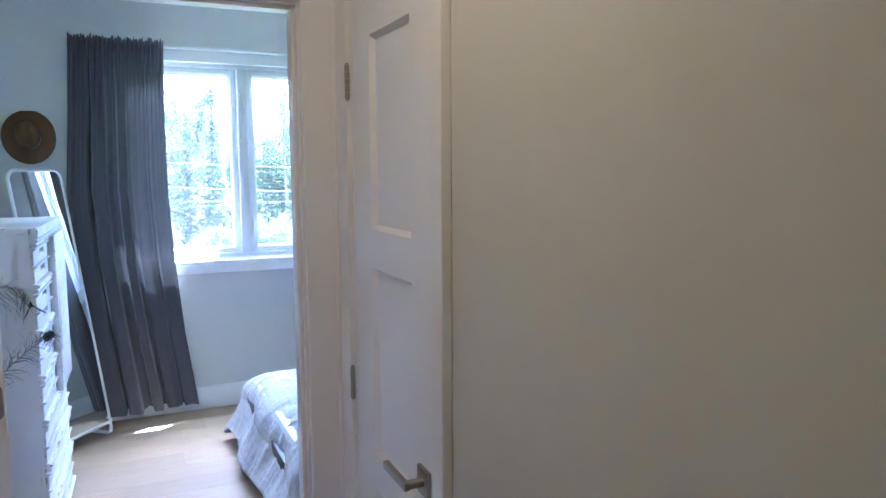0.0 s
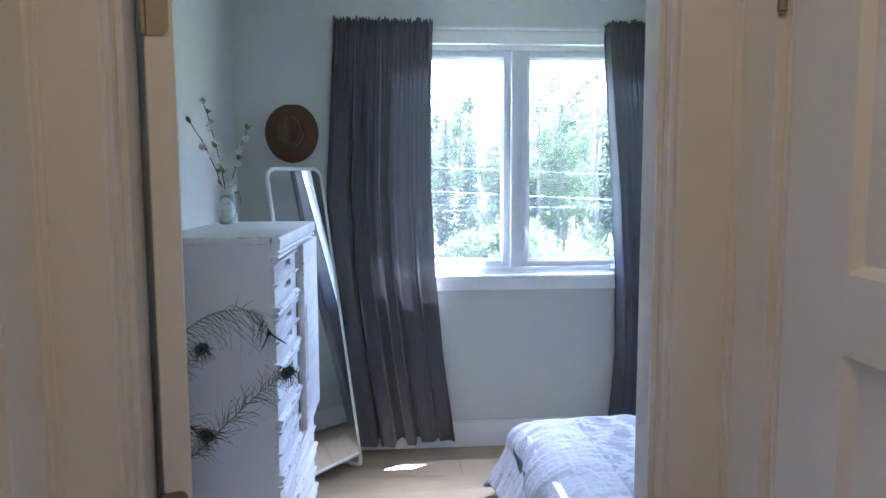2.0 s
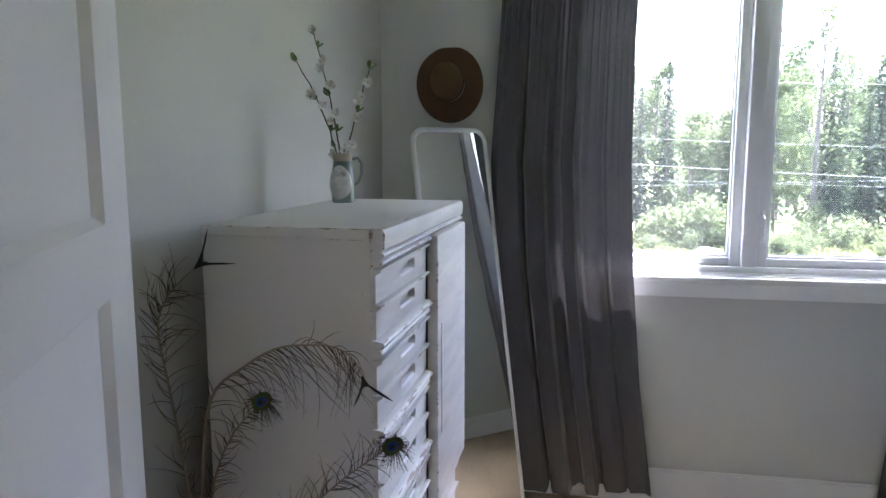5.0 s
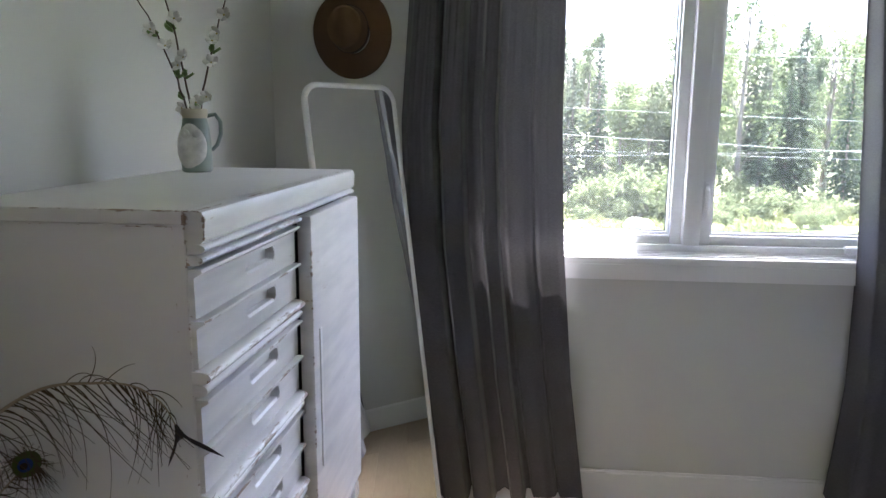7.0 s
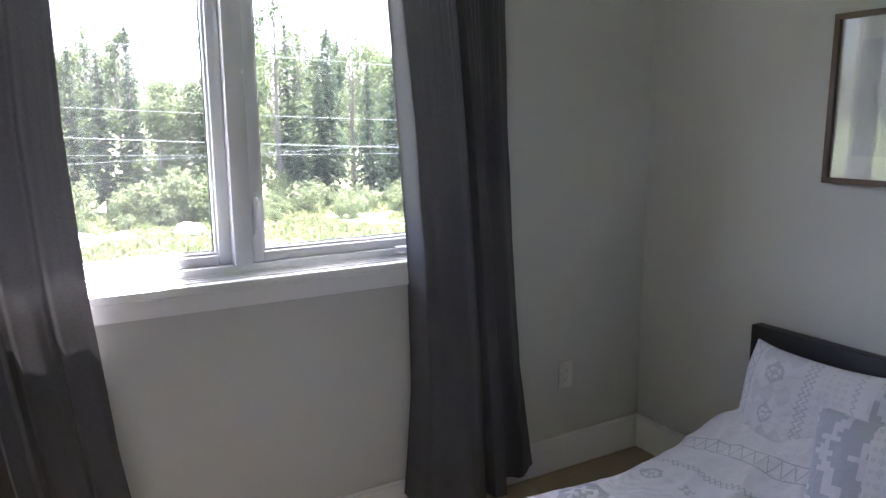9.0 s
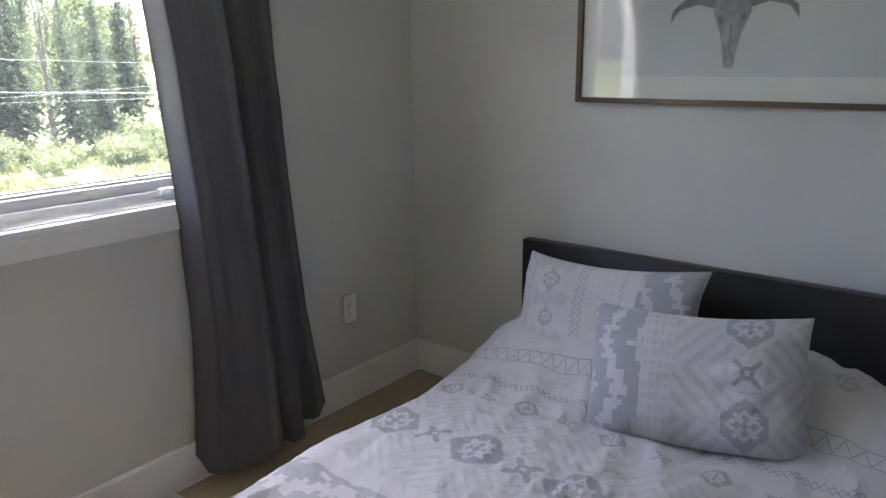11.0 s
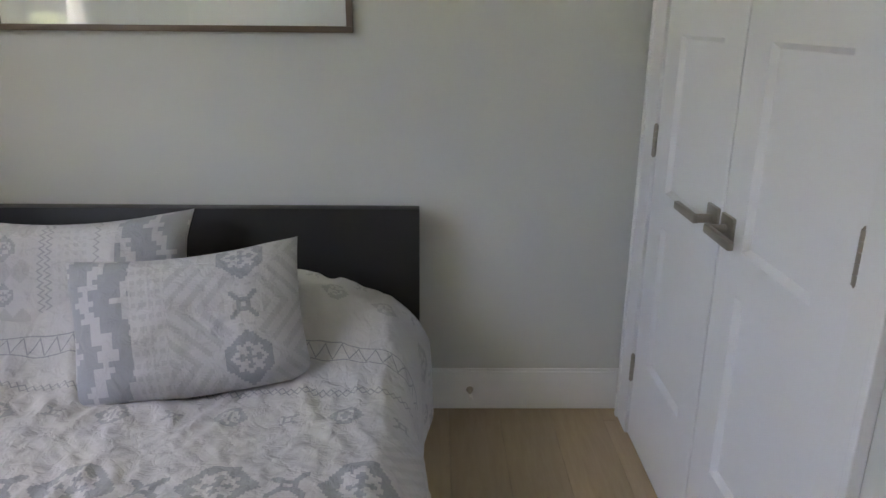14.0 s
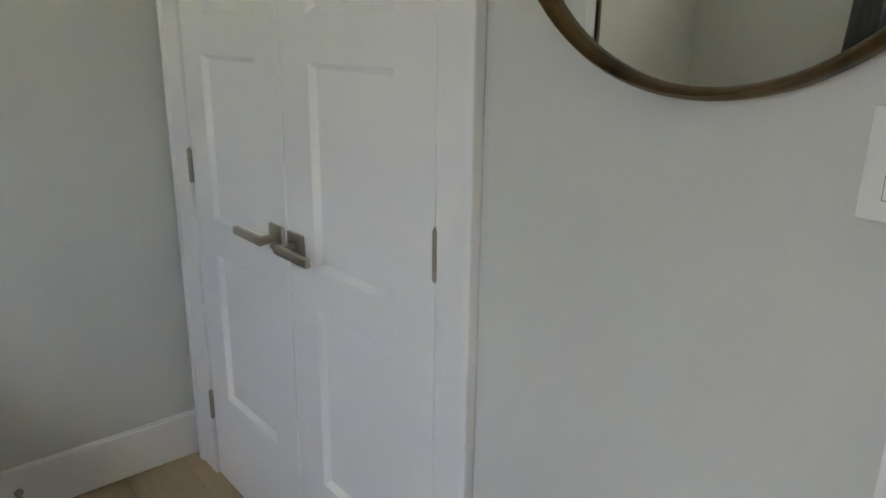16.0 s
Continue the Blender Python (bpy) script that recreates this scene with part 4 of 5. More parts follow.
def spill(e, r, flare):
    """How far a cloth reaches out and down, e past an edge."""
    if e <= 0:
        return 0.0, 0.0
    a = min(e / r, math.pi / 2)
    rest = max(0.0, e - r * math.pi / 2)
    return r * math.sin(a) + rest * flare, r * (1 - math.cos(a)) + rest


def duvet_place(u, v):
    s, w = u * 2.04, (v - 0.5) * 1.98
    x, side = 2.46 - s, abs(w)
    sign = 1 if w > 0 else -1
    foot_x = 0.84
    ex, dx = spill(foot_x - x, 0.16, 0.58)
    ey, dy = spill(side - 0.60, 0.12, 0.10)
    px = max(x, foot_x) - ex
    py = 3.71 + sign * (min(side, 0.60) + ey)
    swell = math.exp(-(max(0.0, 2.27 - x) / 0.15) ** 2) * (0.165 + 0.05 * (1 - min(1, (side / 0.66)) ** 2)) * max(0.0, 1 - (side / 0.80) ** 4)
    swell *= 1.0 if x < 2.38 else max(0.35, 1 - (x - 2.38) * 4)
    drop = math.hypot(dx, dy) if dx > 0 and dy > 0 else dx + dy
    f = fold_noise(px * 0.9 + s * 0.1, py * 0.5 + w * 0.5, 2.0)
    soft = min(1.0, drop / 0.1)
    z = 0.408 + swell - drop + f * (1 - 0.4 * soft)
    # hanging sides stand out in soft pleats
    hang = soft * (0.018 * math.sin(9.0 * x + 2.0 * w) + 0.9 * f)
    if dy > 0:
        py += sign * hang
    if dx > 0:
        px -= soft * (0.02 * math.sin(8.0 * w + 1.0) + 0.8 * f)
    low = 0.055 + 0.025 * math.sin(5.0 * x) + 0.02 * math.sin(4.0 * w)
    if z < low:
        z = low + (z - low) * 0.08
    return Vector((px, py, z))


bm = grid(230, 210, duvet_place)
lay = bm.loops.layers.uv.active
for f in bm.faces:
    for loop in f.loops:
        loop[lay].uv = (2.46 - loop[lay].uv[0] * 2.04, 3.71 + (loop[lay].uv[1] - 0.5) * 1.98)
bmesh.ops.recalc_face_normals(bm, faces=bm.faces)
duvet = solid("duvet", bm, DUVET, "rumpled white and grey patterned duvet spread over the bed", "duvet")
thick = duvet.modifiers.new("filling", "SOLIDIFY")
thick.thickness, thick.offset = 0.018, -1


def pillow(at, width, height, full, rx, ry, rz, material, label, seed, flip=False):
    """A soft rectangular pillow that leans; x along its width, y up along its face, z out of it."""
    both = bmesh.new()
    uv = both.loops.layers.uv.new("cloth")
    n, k = 44, 30
    sheets = []
    for face in (1, -1):
        vs = []
        for i in range(n + 1):
            col = []
            for j in range(k + 1):
                a, b = i / n * 2 - 1, j / k * 2 - 1
                pinch_x = 1 - 0.055 * (1 - b * b) * abs(a) ** 3
                pinch_y = 1 - (0.15 if b > 0 else -0.045) * (1 - a * a) * abs(b) ** 3
                x, y = a * width / 2 * pinch_x, b * height / 2 * pinch_y
                rim = (max(0.0, 1 - abs(a) ** 3.4) * max(0.0, 1 - abs(b) ** (2.6 if b > 0 else 4.0))) ** 0.6
                ears = max(0.0, abs(a) - 0.72) * max(0.0, abs(b) - 0.6) * 0.35
                crease = fold_noise(x * 1.7, y * 1.7, seed) * 0.8 - 0.008 + 0.004 * noise.noise(Vector((a * 5, b * 9 + a * 3, seed))) * abs(b) ** 2
                z = face * (0.004 + full * rim) + crease * rim * 0.9
                z -= 0.03 * rim * (1 if face > 0 else 0) * max(0.0, 0.4 - abs(a + 0.2 * b)) + ears
                col.append(both.verts.new((x, y, z)))
            vs.append(col)
        sheets.append(vs)
        for i in range(n):
            for j in range(k):
                f = both.faces.new((vs[i][j], vs[i + 1][j], vs[i + 1][j + 1], vs[i][j + 1]))
                for loop, (p, q) in zip(f.loops, ((i, j), (i + 1, j), (i + 1, j + 1), (i, j + 1))):
                    share = p / n
                    loop[uv].uv = ((1 - share if flip else share) * width, q / k * height)
    front, rear = sheets
    edge = [(i, 0) for i in range(n)] + [(n, j) for j in range(k)] + [(i, k) for i in range(n, 0, -1)] + [(0, j) for j in range(k, 0, -1)]
    for (a, b), (c, d) in zip(edge, edge[1:] + edge[:1]):
        both.faces.new((front[a][b], front[c][d], rear[c][d], rear[a][b]))
    bmesh.ops.recalc_face_normals(both, faces=both.faces)
    ob = solid("pillow", both, material, label, "pillow", group="pillows on the bed")
    ob.matrix_basis = Matrix.Translation(at) @ Euler([radians(a) for a in (rx, ry, rz)]).to_matrix().to_4x4()
    return ob


# width runs from north to south as the sleeper's foot end sees it
pillow((2.275, 3.973, 0.598), 0.662, 0.425, 0.080, 72.8, -3.2, -90.6, PILLOW, "white and grey patterned pillow propped against the headboard", 4.0)
pillow((2.053, 3.580, 0.593), 0.597, 0.385, 0.088, 64.9, -3.0, -76.8, SHAM, "patterned pillow with a blue-grey end leaning on the duvet", 8.0, flip=True)

# --- framed print above the bed ---
PX = EAST
picture = thing("framed_print", (PX, 3.7345, 1.58), "grey print in a brown wooden frame with white mat", "picture")
FRAME_WOOD = painted("brown_frame_wood", (0.145, 0.105, 0.075), 0.45, 80, 0.15, 0.2)
PAPER = painted("white_mat_board", (0.85, 0.85, 0.82), 0.9, 400, 0.03, 0.01)
PRINT = painted("pale_lilac_print", (0.70, 0.71, 0.735), 0.9, 300, 0.03, 0.03)
INK = painted("grey_ink", (0.27, 0.27, 0.30), 0.9, 90, 0.03, 0.25, 0, 30)
INK_PALE = painted("pale_grey_ink", (0.40, 0.40, 0.43), 0.9, 90, 0.03, 0.25, 0, 30)
hw, hh, fw = 0.5415, 0.277, 0.019
part("frame", boxes((-0.028, -0.001, -hw, hw, -hh, -hh + fw), (-0.028, -0.001, -hw, hw, hh - fw, hh), (-0.028, -0.001, -hw, -hw + fw, -hh + fw, hh - fw), (-0.028, -0.001, hw - fw, hw, -hh + fw, hh - fw), r=0.0015), FRAME_WOOD, picture)
part("mat", boxes((-0.012, -0.009, -hw + fw, hw - fw, -hh + fw, hh - fw)), PAPER, picture, smooth=False)
part("print", boxes((-0.0125, -0.0121, -hw + fw + 0.07, hw - fw - 0.07, -hh + fw + 0.075, hh - fw - 0.07)), PRINT, picture, smooth=False)


def flat_shape(name, outline, lift, material):
    bm = bmesh.new()
    a = [bm.verts.new((-0.0125 - lift, y, z)) for y, z in outline]
    b = [bm.verts.new((-0.0125 - lift + 0.0003, y, z)) for y, z in outline]
    bm.faces.new(a), bm.faces.new(b[::-1])
    for k in range(len(outline)):
        j = (k + 1) % len(outline)
        bm.faces.new((a[k], a[j], b[j], b[k]))
    bmesh.ops.recalc_face_normals(bm, faces=bm.faces)
    part(name, bm, material, picture, smooth=False)


half = [(0.0, -0.158), (0.018, -0.150), (0.020, -0.120), (0.026, -0.085), (0.034, -0.045), (0.048, -0.01), (0.06, 0.02), (0.05, 0.055), (0.03, 0.075)]
flat_shape("drawing", half + [(-y, z) for y, z in half[::-1][:-1]], 0.0006, INK_PALE)
for s in (-1, 1):
    flat_shape("drawing", [(s * 0.026, -0.02), (s * 0.045, -0.005), (s * 0.04, 0.018), (s * 0.027, 0.008)], 0.0012, INK)
    flat_shape("drawing", [(s * 0.006, -0.14), (s * 0.015, -0.135), (s * 0.012, -0.10), (s * 0.006, -0.105)], 0.0012, INK)
    flat_shape("drawing", [(s * 0.055, 0.03), (s * 0.11, 0.045), (s * 0.17, 0.03), (s * 0.20, -0.01), (s * 0.195, 0.03), (s * 0.15, 0.065), (s * 0.09, 0.075), (s * 0.05, 0.06)], 0.0006, INK)
flat_shape("drawing", [(-0.002, -0.12), (0.002, -0.12), (0.004, -0.02), (-0.004, -0.02)], 0.0012, INK)
pane = part("glazing", boxes((-0.0175, -0.0155, -hw + fw, hw - fw, -hh + fw, hh - fw)), GLASS, picture, smooth=False)
pane.visible_shadow = False

# ---- outside: added sun-blocking slab, scrubland, woods, overhead cables ----
GROUND_Z = -2.9


def meadow_green():
    m, t, b, co = blank("dry_meadow", 0.9)
    a = tex(t, "ShaderNodeTexNoise", 0.35, co, Detail=6.0)
    f = tex(t, "ShaderNodeTexNoise", 6.0, co, Detail=4.0)
    col = ramp(t, a.outputs["Fac"], [(0.35, (0.09, 0.12, 0.04)), (0.5, (0.14, 0.155, 0.065)), (0.65, (0.17, 0.165, 0.095))])
    t.links.new(blend(t, Val(t, f.outputs["Fac"]) * 0.5, col, (0.12, 0.17, 0.04)), b.inputs["Base Color"])
    return m


def leafy(name, dark, light):
    m, t, b, co = blank(name, 0.75)
    geo, info = t.nodes.new("ShaderNodeNewGeometry"), t.nodes.new("ShaderNodeObjectInfo")
    mixv = Val(t, geo.outputs["Random Per Island"]) * 0.65 + Val(t, info.outputs["Random"]) * 0.35
    t.links.new(ramp(t, mixv.socket, [(0.15, dark), (0.85, light)]), b.inputs["Base Color"])
    lucent = t.nodes.new("ShaderNodeBsdfTranslucent")
    lucent.inputs["Color"].default_value = (*light, 1)
    mix = t.nodes.new("ShaderNodeMixShader")
    mix.inputs[0].default_value = 0.6
    t.links.new(b.outputs[0], mix.inputs[1])
    t.links.new(lucent.outputs[0], mix.inputs[2])
    t.links.new(mix.outputs[0], t.nodes["Material Output"].inputs["Surface"])
    return m


MEADOW = meadow_green()
NEEDLE = leafy("spruce_needles", (0.038, 0.058, 0.036), (0.070, 0.096, 0.058))
LEAF = leafy("poplar_leaves", (0.085, 0.115, 0.052), (0.125, 0.16, 0.075))
SCRUB = leafy("scrub_leaves", (0.11, 0.14, 0.062), (0.165, 0.20, 0.10))
GRASS = leafy("meadow_grass", (0.11, 0.14, 0.05), (0.17, 0.19, 0.085))
BARK = painted("grey_bark", (0.14, 0.12, 0.10), 0.9, 20, 0.4, 0.3)
STONE = painted("pale_stone", (0.40, 0.38, 0.35), 0.85, 30, 0.4, 0.15)
CABLE = painted("weathered_cable", (0.36, 0.37, 0.39), 0.6)

bm = bmesh.new()
for r0, r1 in ((0, 60), (60, 250), (250, 2500)):
    n = 48
    for k in range(n):
        a, b = k * math.tau / n, (k + 1) * math.tau / n
        pts = [(r0 * math.cos(a), r0 * math.sin(a)), (r1 * math.cos(a), r1 * math.sin(a)), (r1 * math.cos(b), r1 * math.sin(b)), (r0 * math.cos(b), r0 * math.sin(b))]
        pts = pts if r0 else pts[1:]
        bm.faces.new([bm.verts.new((x, y + 5, GROUND_Z)) for x, y in pts])
bmesh.ops.remove_doubles(bm, verts=bm.verts, dist=0.01)
bmesh.ops.recalc_face_normals(bm, faces=bm.faces)
solid("ground", bm, MEADOW, "dry yellow-green meadow reaching to the woods", "ground", kind="structure", smooth=False)

# unseen slab, added to keep the sun off the right-hand pane
solid("sun_blocker", boxes((1.20, 2.80, 5.302, 5.78, 2.95, 3.08), r=0.005), TRIM, "unseen white slab added above the window to block sun", "eave", kind="structure", smooth=False)


def tuft(bm, at, size, rng, flat=0.5):
    """A small leaf clump: two crossed ragged quads."""
    for _ in range(2):
        d = Vector((rng.uniform(-1, 1), rng.uniform(-1, 1), rng.uniform(-flat, flat))).normalized()
        e = d.cross(Vector((rng.uniform(-1, 1), rng.uniform(-1, 1), rng.uniform(-1, 1)))).normalized()
        a, b = size * rng.uniform(0.6, 1.2), size * rng.uniform(0.35, 0.8)
        bm.faces.new([bm.verts.new(at + d * a * p + e * b * q) for p, q in ((-1, -0.4), (0.1, -1), (1, 0.1), (-0.1, 0.9))])


def spruce(seed, tall, wide):
    rng = random.Random(seed)
    tree = thing("spruce_tree", (0, 0, 0), "dark green spruce at the edge of the woods", "tree", "woods")
    part("trunk", tube([(0, 0, 0), (0.03, 0, tall * 0.5), (0, 0, tall)], [0.15, 0.09, 0.01], 7), BARK, tree)
    bm = bmesh.new()
    z = tall * rng.uniform(0.10, 0.18)
    while z < tall * 0.985:
        share = 1 - z / tall
        reach = wide * (share ** 0.8) * rng.uniform(0.75, 1.1) + 0.1
        count = rng.randint(8, 11)
        for k in range(count):
            a = k * math.tau / count + rng.uniform(-0.3, 0.3)
            r = reach * rng.uniform(0.7, 1.06)
            lift = rng.uniform(-0.22, 0.22)
            steps_n = max(2, int(r / 0.12))
            for i in range(steps_n):
                q = (i + 0.6) / steps_n
                p = Vector((math.cos(a) * r * q, math.sin(a) * r * q, z + lift - 0.38 * r * q * q + rng.uniform(-0.08, 0.08)))
                tuft(bm, p, 0.12 * (0.6 + share), rng, 0.35)
        z += 0.16 + 0.24 * share
    part("crown", bm, NEEDLE, tree, smooth=False)
    return tree


def poplar(seed, tall, wide, material=LEAF, name="broadleaf_tree", label="light green broadleaf tree at the edge of the woods", low=0.3, leaves=2200, size=0.12):
    rng = random.Random(seed)
    tree = thing(name, (0, 0, 0), label, "tree", "woods")
    wood = tube([(0, 0, 0), (0.1, 0.05, tall * 0.4), (0.0, 0.1, tall * 0.93)], [0.13, 0.09, 0.015], 7)
    centres = []
    for k in range(11):
        z = tall * (low + (0.97 - low) * (k + rng.random()) / 11)
        a = rng.uniform(0, math.tau)
        r = wide * rng.uniform(0.25, 0.85) * (1.15 - (z / tall) * 0.75)
        tip = Vector((math.cos(a) * r, math.sin(a) * r, z))
        join(wood, tube([(0.05, 0.03, max(0.2, z - 0.9 * r - 0.4)), (tip + Vector((0, 0, z - 0.3))) * 0.5 + Vector((0, 0, -0.1)), tip], [0.045, 0.03, 0.008], 5))
        centres.append((tip, wide * rng.uniform(0.28, 0.5)))
    part("trunk", wood, BARK, tree)
    bm = bmesh.new()
    for _ in range(leaves):
        c, r = rng.choice(centres)
        d = Vector((rng.gauss(0, 1), rng.gauss(0, 1), rng.gauss(0, 0.9))).normalized() * r * rng.random() ** 0.45
        tuft(bm, c + d, size * rng.uniform(0.6, 1.2), rng, 0.8)
    part("crown", bm, material, tree, smooth=False)
    return tree


def bush(seed, tall):
    rng = random.Random(seed)
    shrub = thing("shrub", (0, 0, 0), "bright green shrub in the meadow before the woods", "shrub", "meadow shrubs")
    stems, bm = bmesh.new(), bmesh.new()
    for k in range(6):
        a, h = rng.uniform(0, math.tau), tall * rng.uniform(0.6, 1.0)
        tip = Vector((math.cos(a) * tall * 0.38, math.sin(a) * tall * 0.38, h))
        join(stems, tube([(0, 0, 0), tip * 0.5 + Vector((0, 0, 0.1)), tip], [0.03, 0.02, 0.006], 5))
        for _ in range(110):
            q = rng.uniform(0.25, 1.05)
            p = tip * q + Vector((rng.gauss(0, 1), rng.gauss(0, 1), rng.gauss(0, 0.8))) * tall * 0.15
            p.z = max(0.05, p.z)
            tuft(bm, p, 0.075 * tall ** 0.5 * rng.uniform(0.6, 1.3), rng, 0.9)
    part("stem_cluster", stems, BARK, shrub)
    part("foliage", bm, SCRUB, shrub, smooth=False)
    return shrub


rng = random.Random(21)
SPRUCES = [spruce(1, 9.0, 1.6), spruce(2, 9.0, 1.2), spruce(6, 9.0, 1.9)]
CROWNS = [poplar(3, 9.0, 1.7), poplar(4, 9.0, 2.2), poplar(5, 7.0, 2.0, low=0.16, leaves=2600)]
AIRY = [poplar(9, 9.0, 1.3, leaves=800, low=0.25, size=0.09), poplar(14, 9.0, 1.9, leaves=1500, low=0.22, size=0.09)]
TALL = {ob: 7.0 if ob is CROWNS[2] else 9.0 for ob in SPRUCES + CROWNS + AIRY}
planted = set()


def plant(proto, x, y, tall, wide=1.0):
    """Stands one tree of a kind at x, y, grown to a height; the first of a kind is the built one itself."""
    ob = proto if proto not in planted else copy_thing(proto, pose(0, 0, 0))
    planted.add(proto)
    k = tall / TALL[proto]
    ob.matrix_basis = pose(x, y, GROUND_Z, 0, 0, rng.uniform(0, 360))
    ob.scale = (k * wide, k * wide, k)


# the edge of the woods: kind, x, y, height
for proto, x, y, tall, wide in (
        (SPRUCES[0], 3.4, 41, 7.9, 1.0), (SPRUCES[1], 4.75, 41, 9.2, 0.9), (SPRUCES[1], 2.3, 43, 8.2, 0.9), (SPRUCES[2], 0.9, 42, 7.4, 1.0), (AIRY[0], 1.6, 44, 9.4, 1.0),
        (CROWNS[2], 5.7, 40, 6.0, 1.0), (CROWNS[2], 7.3, 41, 6.1, 1.1), (CROWNS[0], 6.5, 43, 6.2, 1.0), (AIRY[0], 8.5, 40, 10.2, 0.9), (SPRUCES[1], 8.0, 43, 6.6, 0.9),
        (AIRY[1], 9.8, 41, 10.8, 1.0), (CROWNS[0], 10.4, 42, 8.0, 1.0), (AIRY[1], 11.7, 40, 11.4, 1.0), (SPRUCES[1], 12.9, 42, 9.9, 0.9), (AIRY[1], 13.9, 43, 9.2, 1.0),
        (SPRUCES[1], 12.4, 39, 7.4, 1.0), (SPRUCES[0], 14.0, 40, 7.0, 1.0), (SPRUCES[2], 14.9, 41, 9.4, 0.9), (SPRUCES[1], 15.4, 43, 8.8, 1.0), (SPRUCES[2], 16.0, 38, 7.3, 0.95),
        (SPRUCES[0], 18.0, 39, 8.2, 1.0), (AIRY[1], 17.2, 43, 9.4, 1.0), (CROWNS[1], 19.3, 42, 8.2, 1.0), (SPRUCES[1], 20.4, 41, 9.0, 1.0), (AIRY[0], 21.6, 42, 9.5, 1.0),
        (SPRUCES[2], 22.8, 40, 8.0, 1.0), (SPRUCES[0], -0.8, 41, 8.4, 1.0), (CROWNS[0], -2.2, 42, 7.6, 1.0), (SPRUCES[1], -3.4, 43, 9.0, 1.0), (AIRY[1], -5.0, 42, 9.0, 1.0),
        (SPRUCES[2], -6.4, 41, 8.0, 1.0), (CROWNS[1], -8.0, 42, 8.0, 1.0)):
    plant(proto, x, y, tall, wide)
# deeper rows, lower behind the clearing
for k in range(90):
    y = 45 + 24 * (k / 90) + rng.uniform(-2.0, 2.0)
    x = rng.uniform(-0.28 * y, 0.62 * y)
    bearing = (x - 0.1) / (y - 2.5)
    tall = rng.uniform(6.2, 9.2) if not 0.13 < bearing < 0.225 else rng.uniform(4.6, 6.4)
    plant(rng.choice(SPRUCES + SPRUCES + CROWNS + AIRY), x, y, tall * (1 + (y - 41) * 0.012), rng.uniform(0.85, 1.1))
shrubs = [bush(11, 1.5), bush(12, 2.1), bush(13, 1.1)]
for k, (x, y, size) in enumerate(((5.1, 36.0, 1.35), (6.6, 35.5, 1.1), (3.5, 36.5, 1.2))):
    shrubs[k].matrix_basis = pose(x, y, GROUND_Z)
    shrubs[k].scale = (size, size, size)
for k in range(120):
    y = rng.uniform(33, 40)
    x = rng.uniform(-0.3 * y, 0.6 * y)
    ob = copy_thing(rng.choice(shrubs), pose(x, y, GROUND_Z - 0.05, 0, 0, rng.uniform(0, 360)))
    grown = rng.uniform(0.5, 1.05) * (0.95 if y > 36 else 0.65)
    ob.scale = (grown, grown, grown * rng.uniform(0.8, 1.1))
# rough grass and low weeds of the meadow
bm = bmesh.new()
for k in range(15000):
    y = rng.uniform(25, 40)
    x = rng.uniform(-0.25 * y, 0.58 * y)
    lush = noise.noise(Vector((x * 0.35, y * 0.35, 4.0)))
    if lush < -0.25:
        continue
    h = (0.16 + 0.3 * max(0.0, lush)) * rng.uniform(0.5, 1.3)
    way = rng.uniform(0, math.pi)
    dx, dy = 0.10 * math.cos(way), 0.10 * math.sin(way)
    lean_x, lean_y = rng.uniform(-0.1, 0.1), rng.uniform(-0.1, 0.1)
    bm.faces.new([bm.verts.new(p) for p in ((x - dx, y - dy, GROUND_Z - 0.02), (x + dx, y + dy, GROUND_Z - 0.02), (x + dx * 0.5 + lean_x, y + dy * 0.5 + lean_y, GROUND_Z + h), (x - dx * 0.6 + lean_x, y - dy * 0.6 + lean_y, GROUND_Z + h * 0.8))])
solid("meadow_grass", bm, GRASS, "rough yellow-green meadow grass and low weeds", "grass", kind="stuff", smooth=False)
for x, y, s in ((1.5, 30.5, 0.7), (3.0, 31.5, 0.5), (-2.0, 29, 0.5), (5.5, 32, 0.6), (-0.2, 33, 0.45)):
    bm = bmesh.new()
    bmesh.ops.create_icosphere(bm, subdivisions=3, radius=s)
    for v in bm.verts:
        v.co *= 1 + 0.28 * noise.noise(v.co * 2.2 + Vector((x, y, 0)))
        v.co.z *= 0.6
    ob = solid("boulder", bm, STONE, "pale weathered boulder in the meadow", "rock", "meadow boulders")
    ob.location = (x, y, GROUND_Z + s * 0.2)

# overhead cables, sagging a little between far poles
for name_z, dz in (((3.19, 2.885), 0.006), ((1.80, 1.49), 0.006), ((1.17, 0.78), 0.008), ((0.80, 0.62), 0.004), ((0.62, 0.86), 0.004)):
    za, zb = name_z
    pts = []
    for k in range(25):
        x = -45 + k * 4
        q = (x - 1.1) / 7.7
        pts.append((x, 20.0, za + (zb - za) * q + 0.0009 * (x - 5) ** 2))
    solid("overhead_cable", tube(pts, dz * 0.75, 6), CABLE, "thin grey overhead cable crossing the meadow", "cable", group="overhead cables")
for x in (-45.0, 51.0):
    pole = thing("utility_pole", (x, 20.14, GROUND_Z), "weathered wooden utility pole carrying the cables", "utility pole", "utility poles")
    part("pole", tube([(0, 0, 0), (0, 0, 5.0), (0, 0, 11.5)], [0.16, 0.14, 0.10], 12), BARK, pole)
    part("crossarm", boxes((-0.06, 0.06, -0.9, 0.9, 10.6, 10.75), r=0.01), BARK, pole)

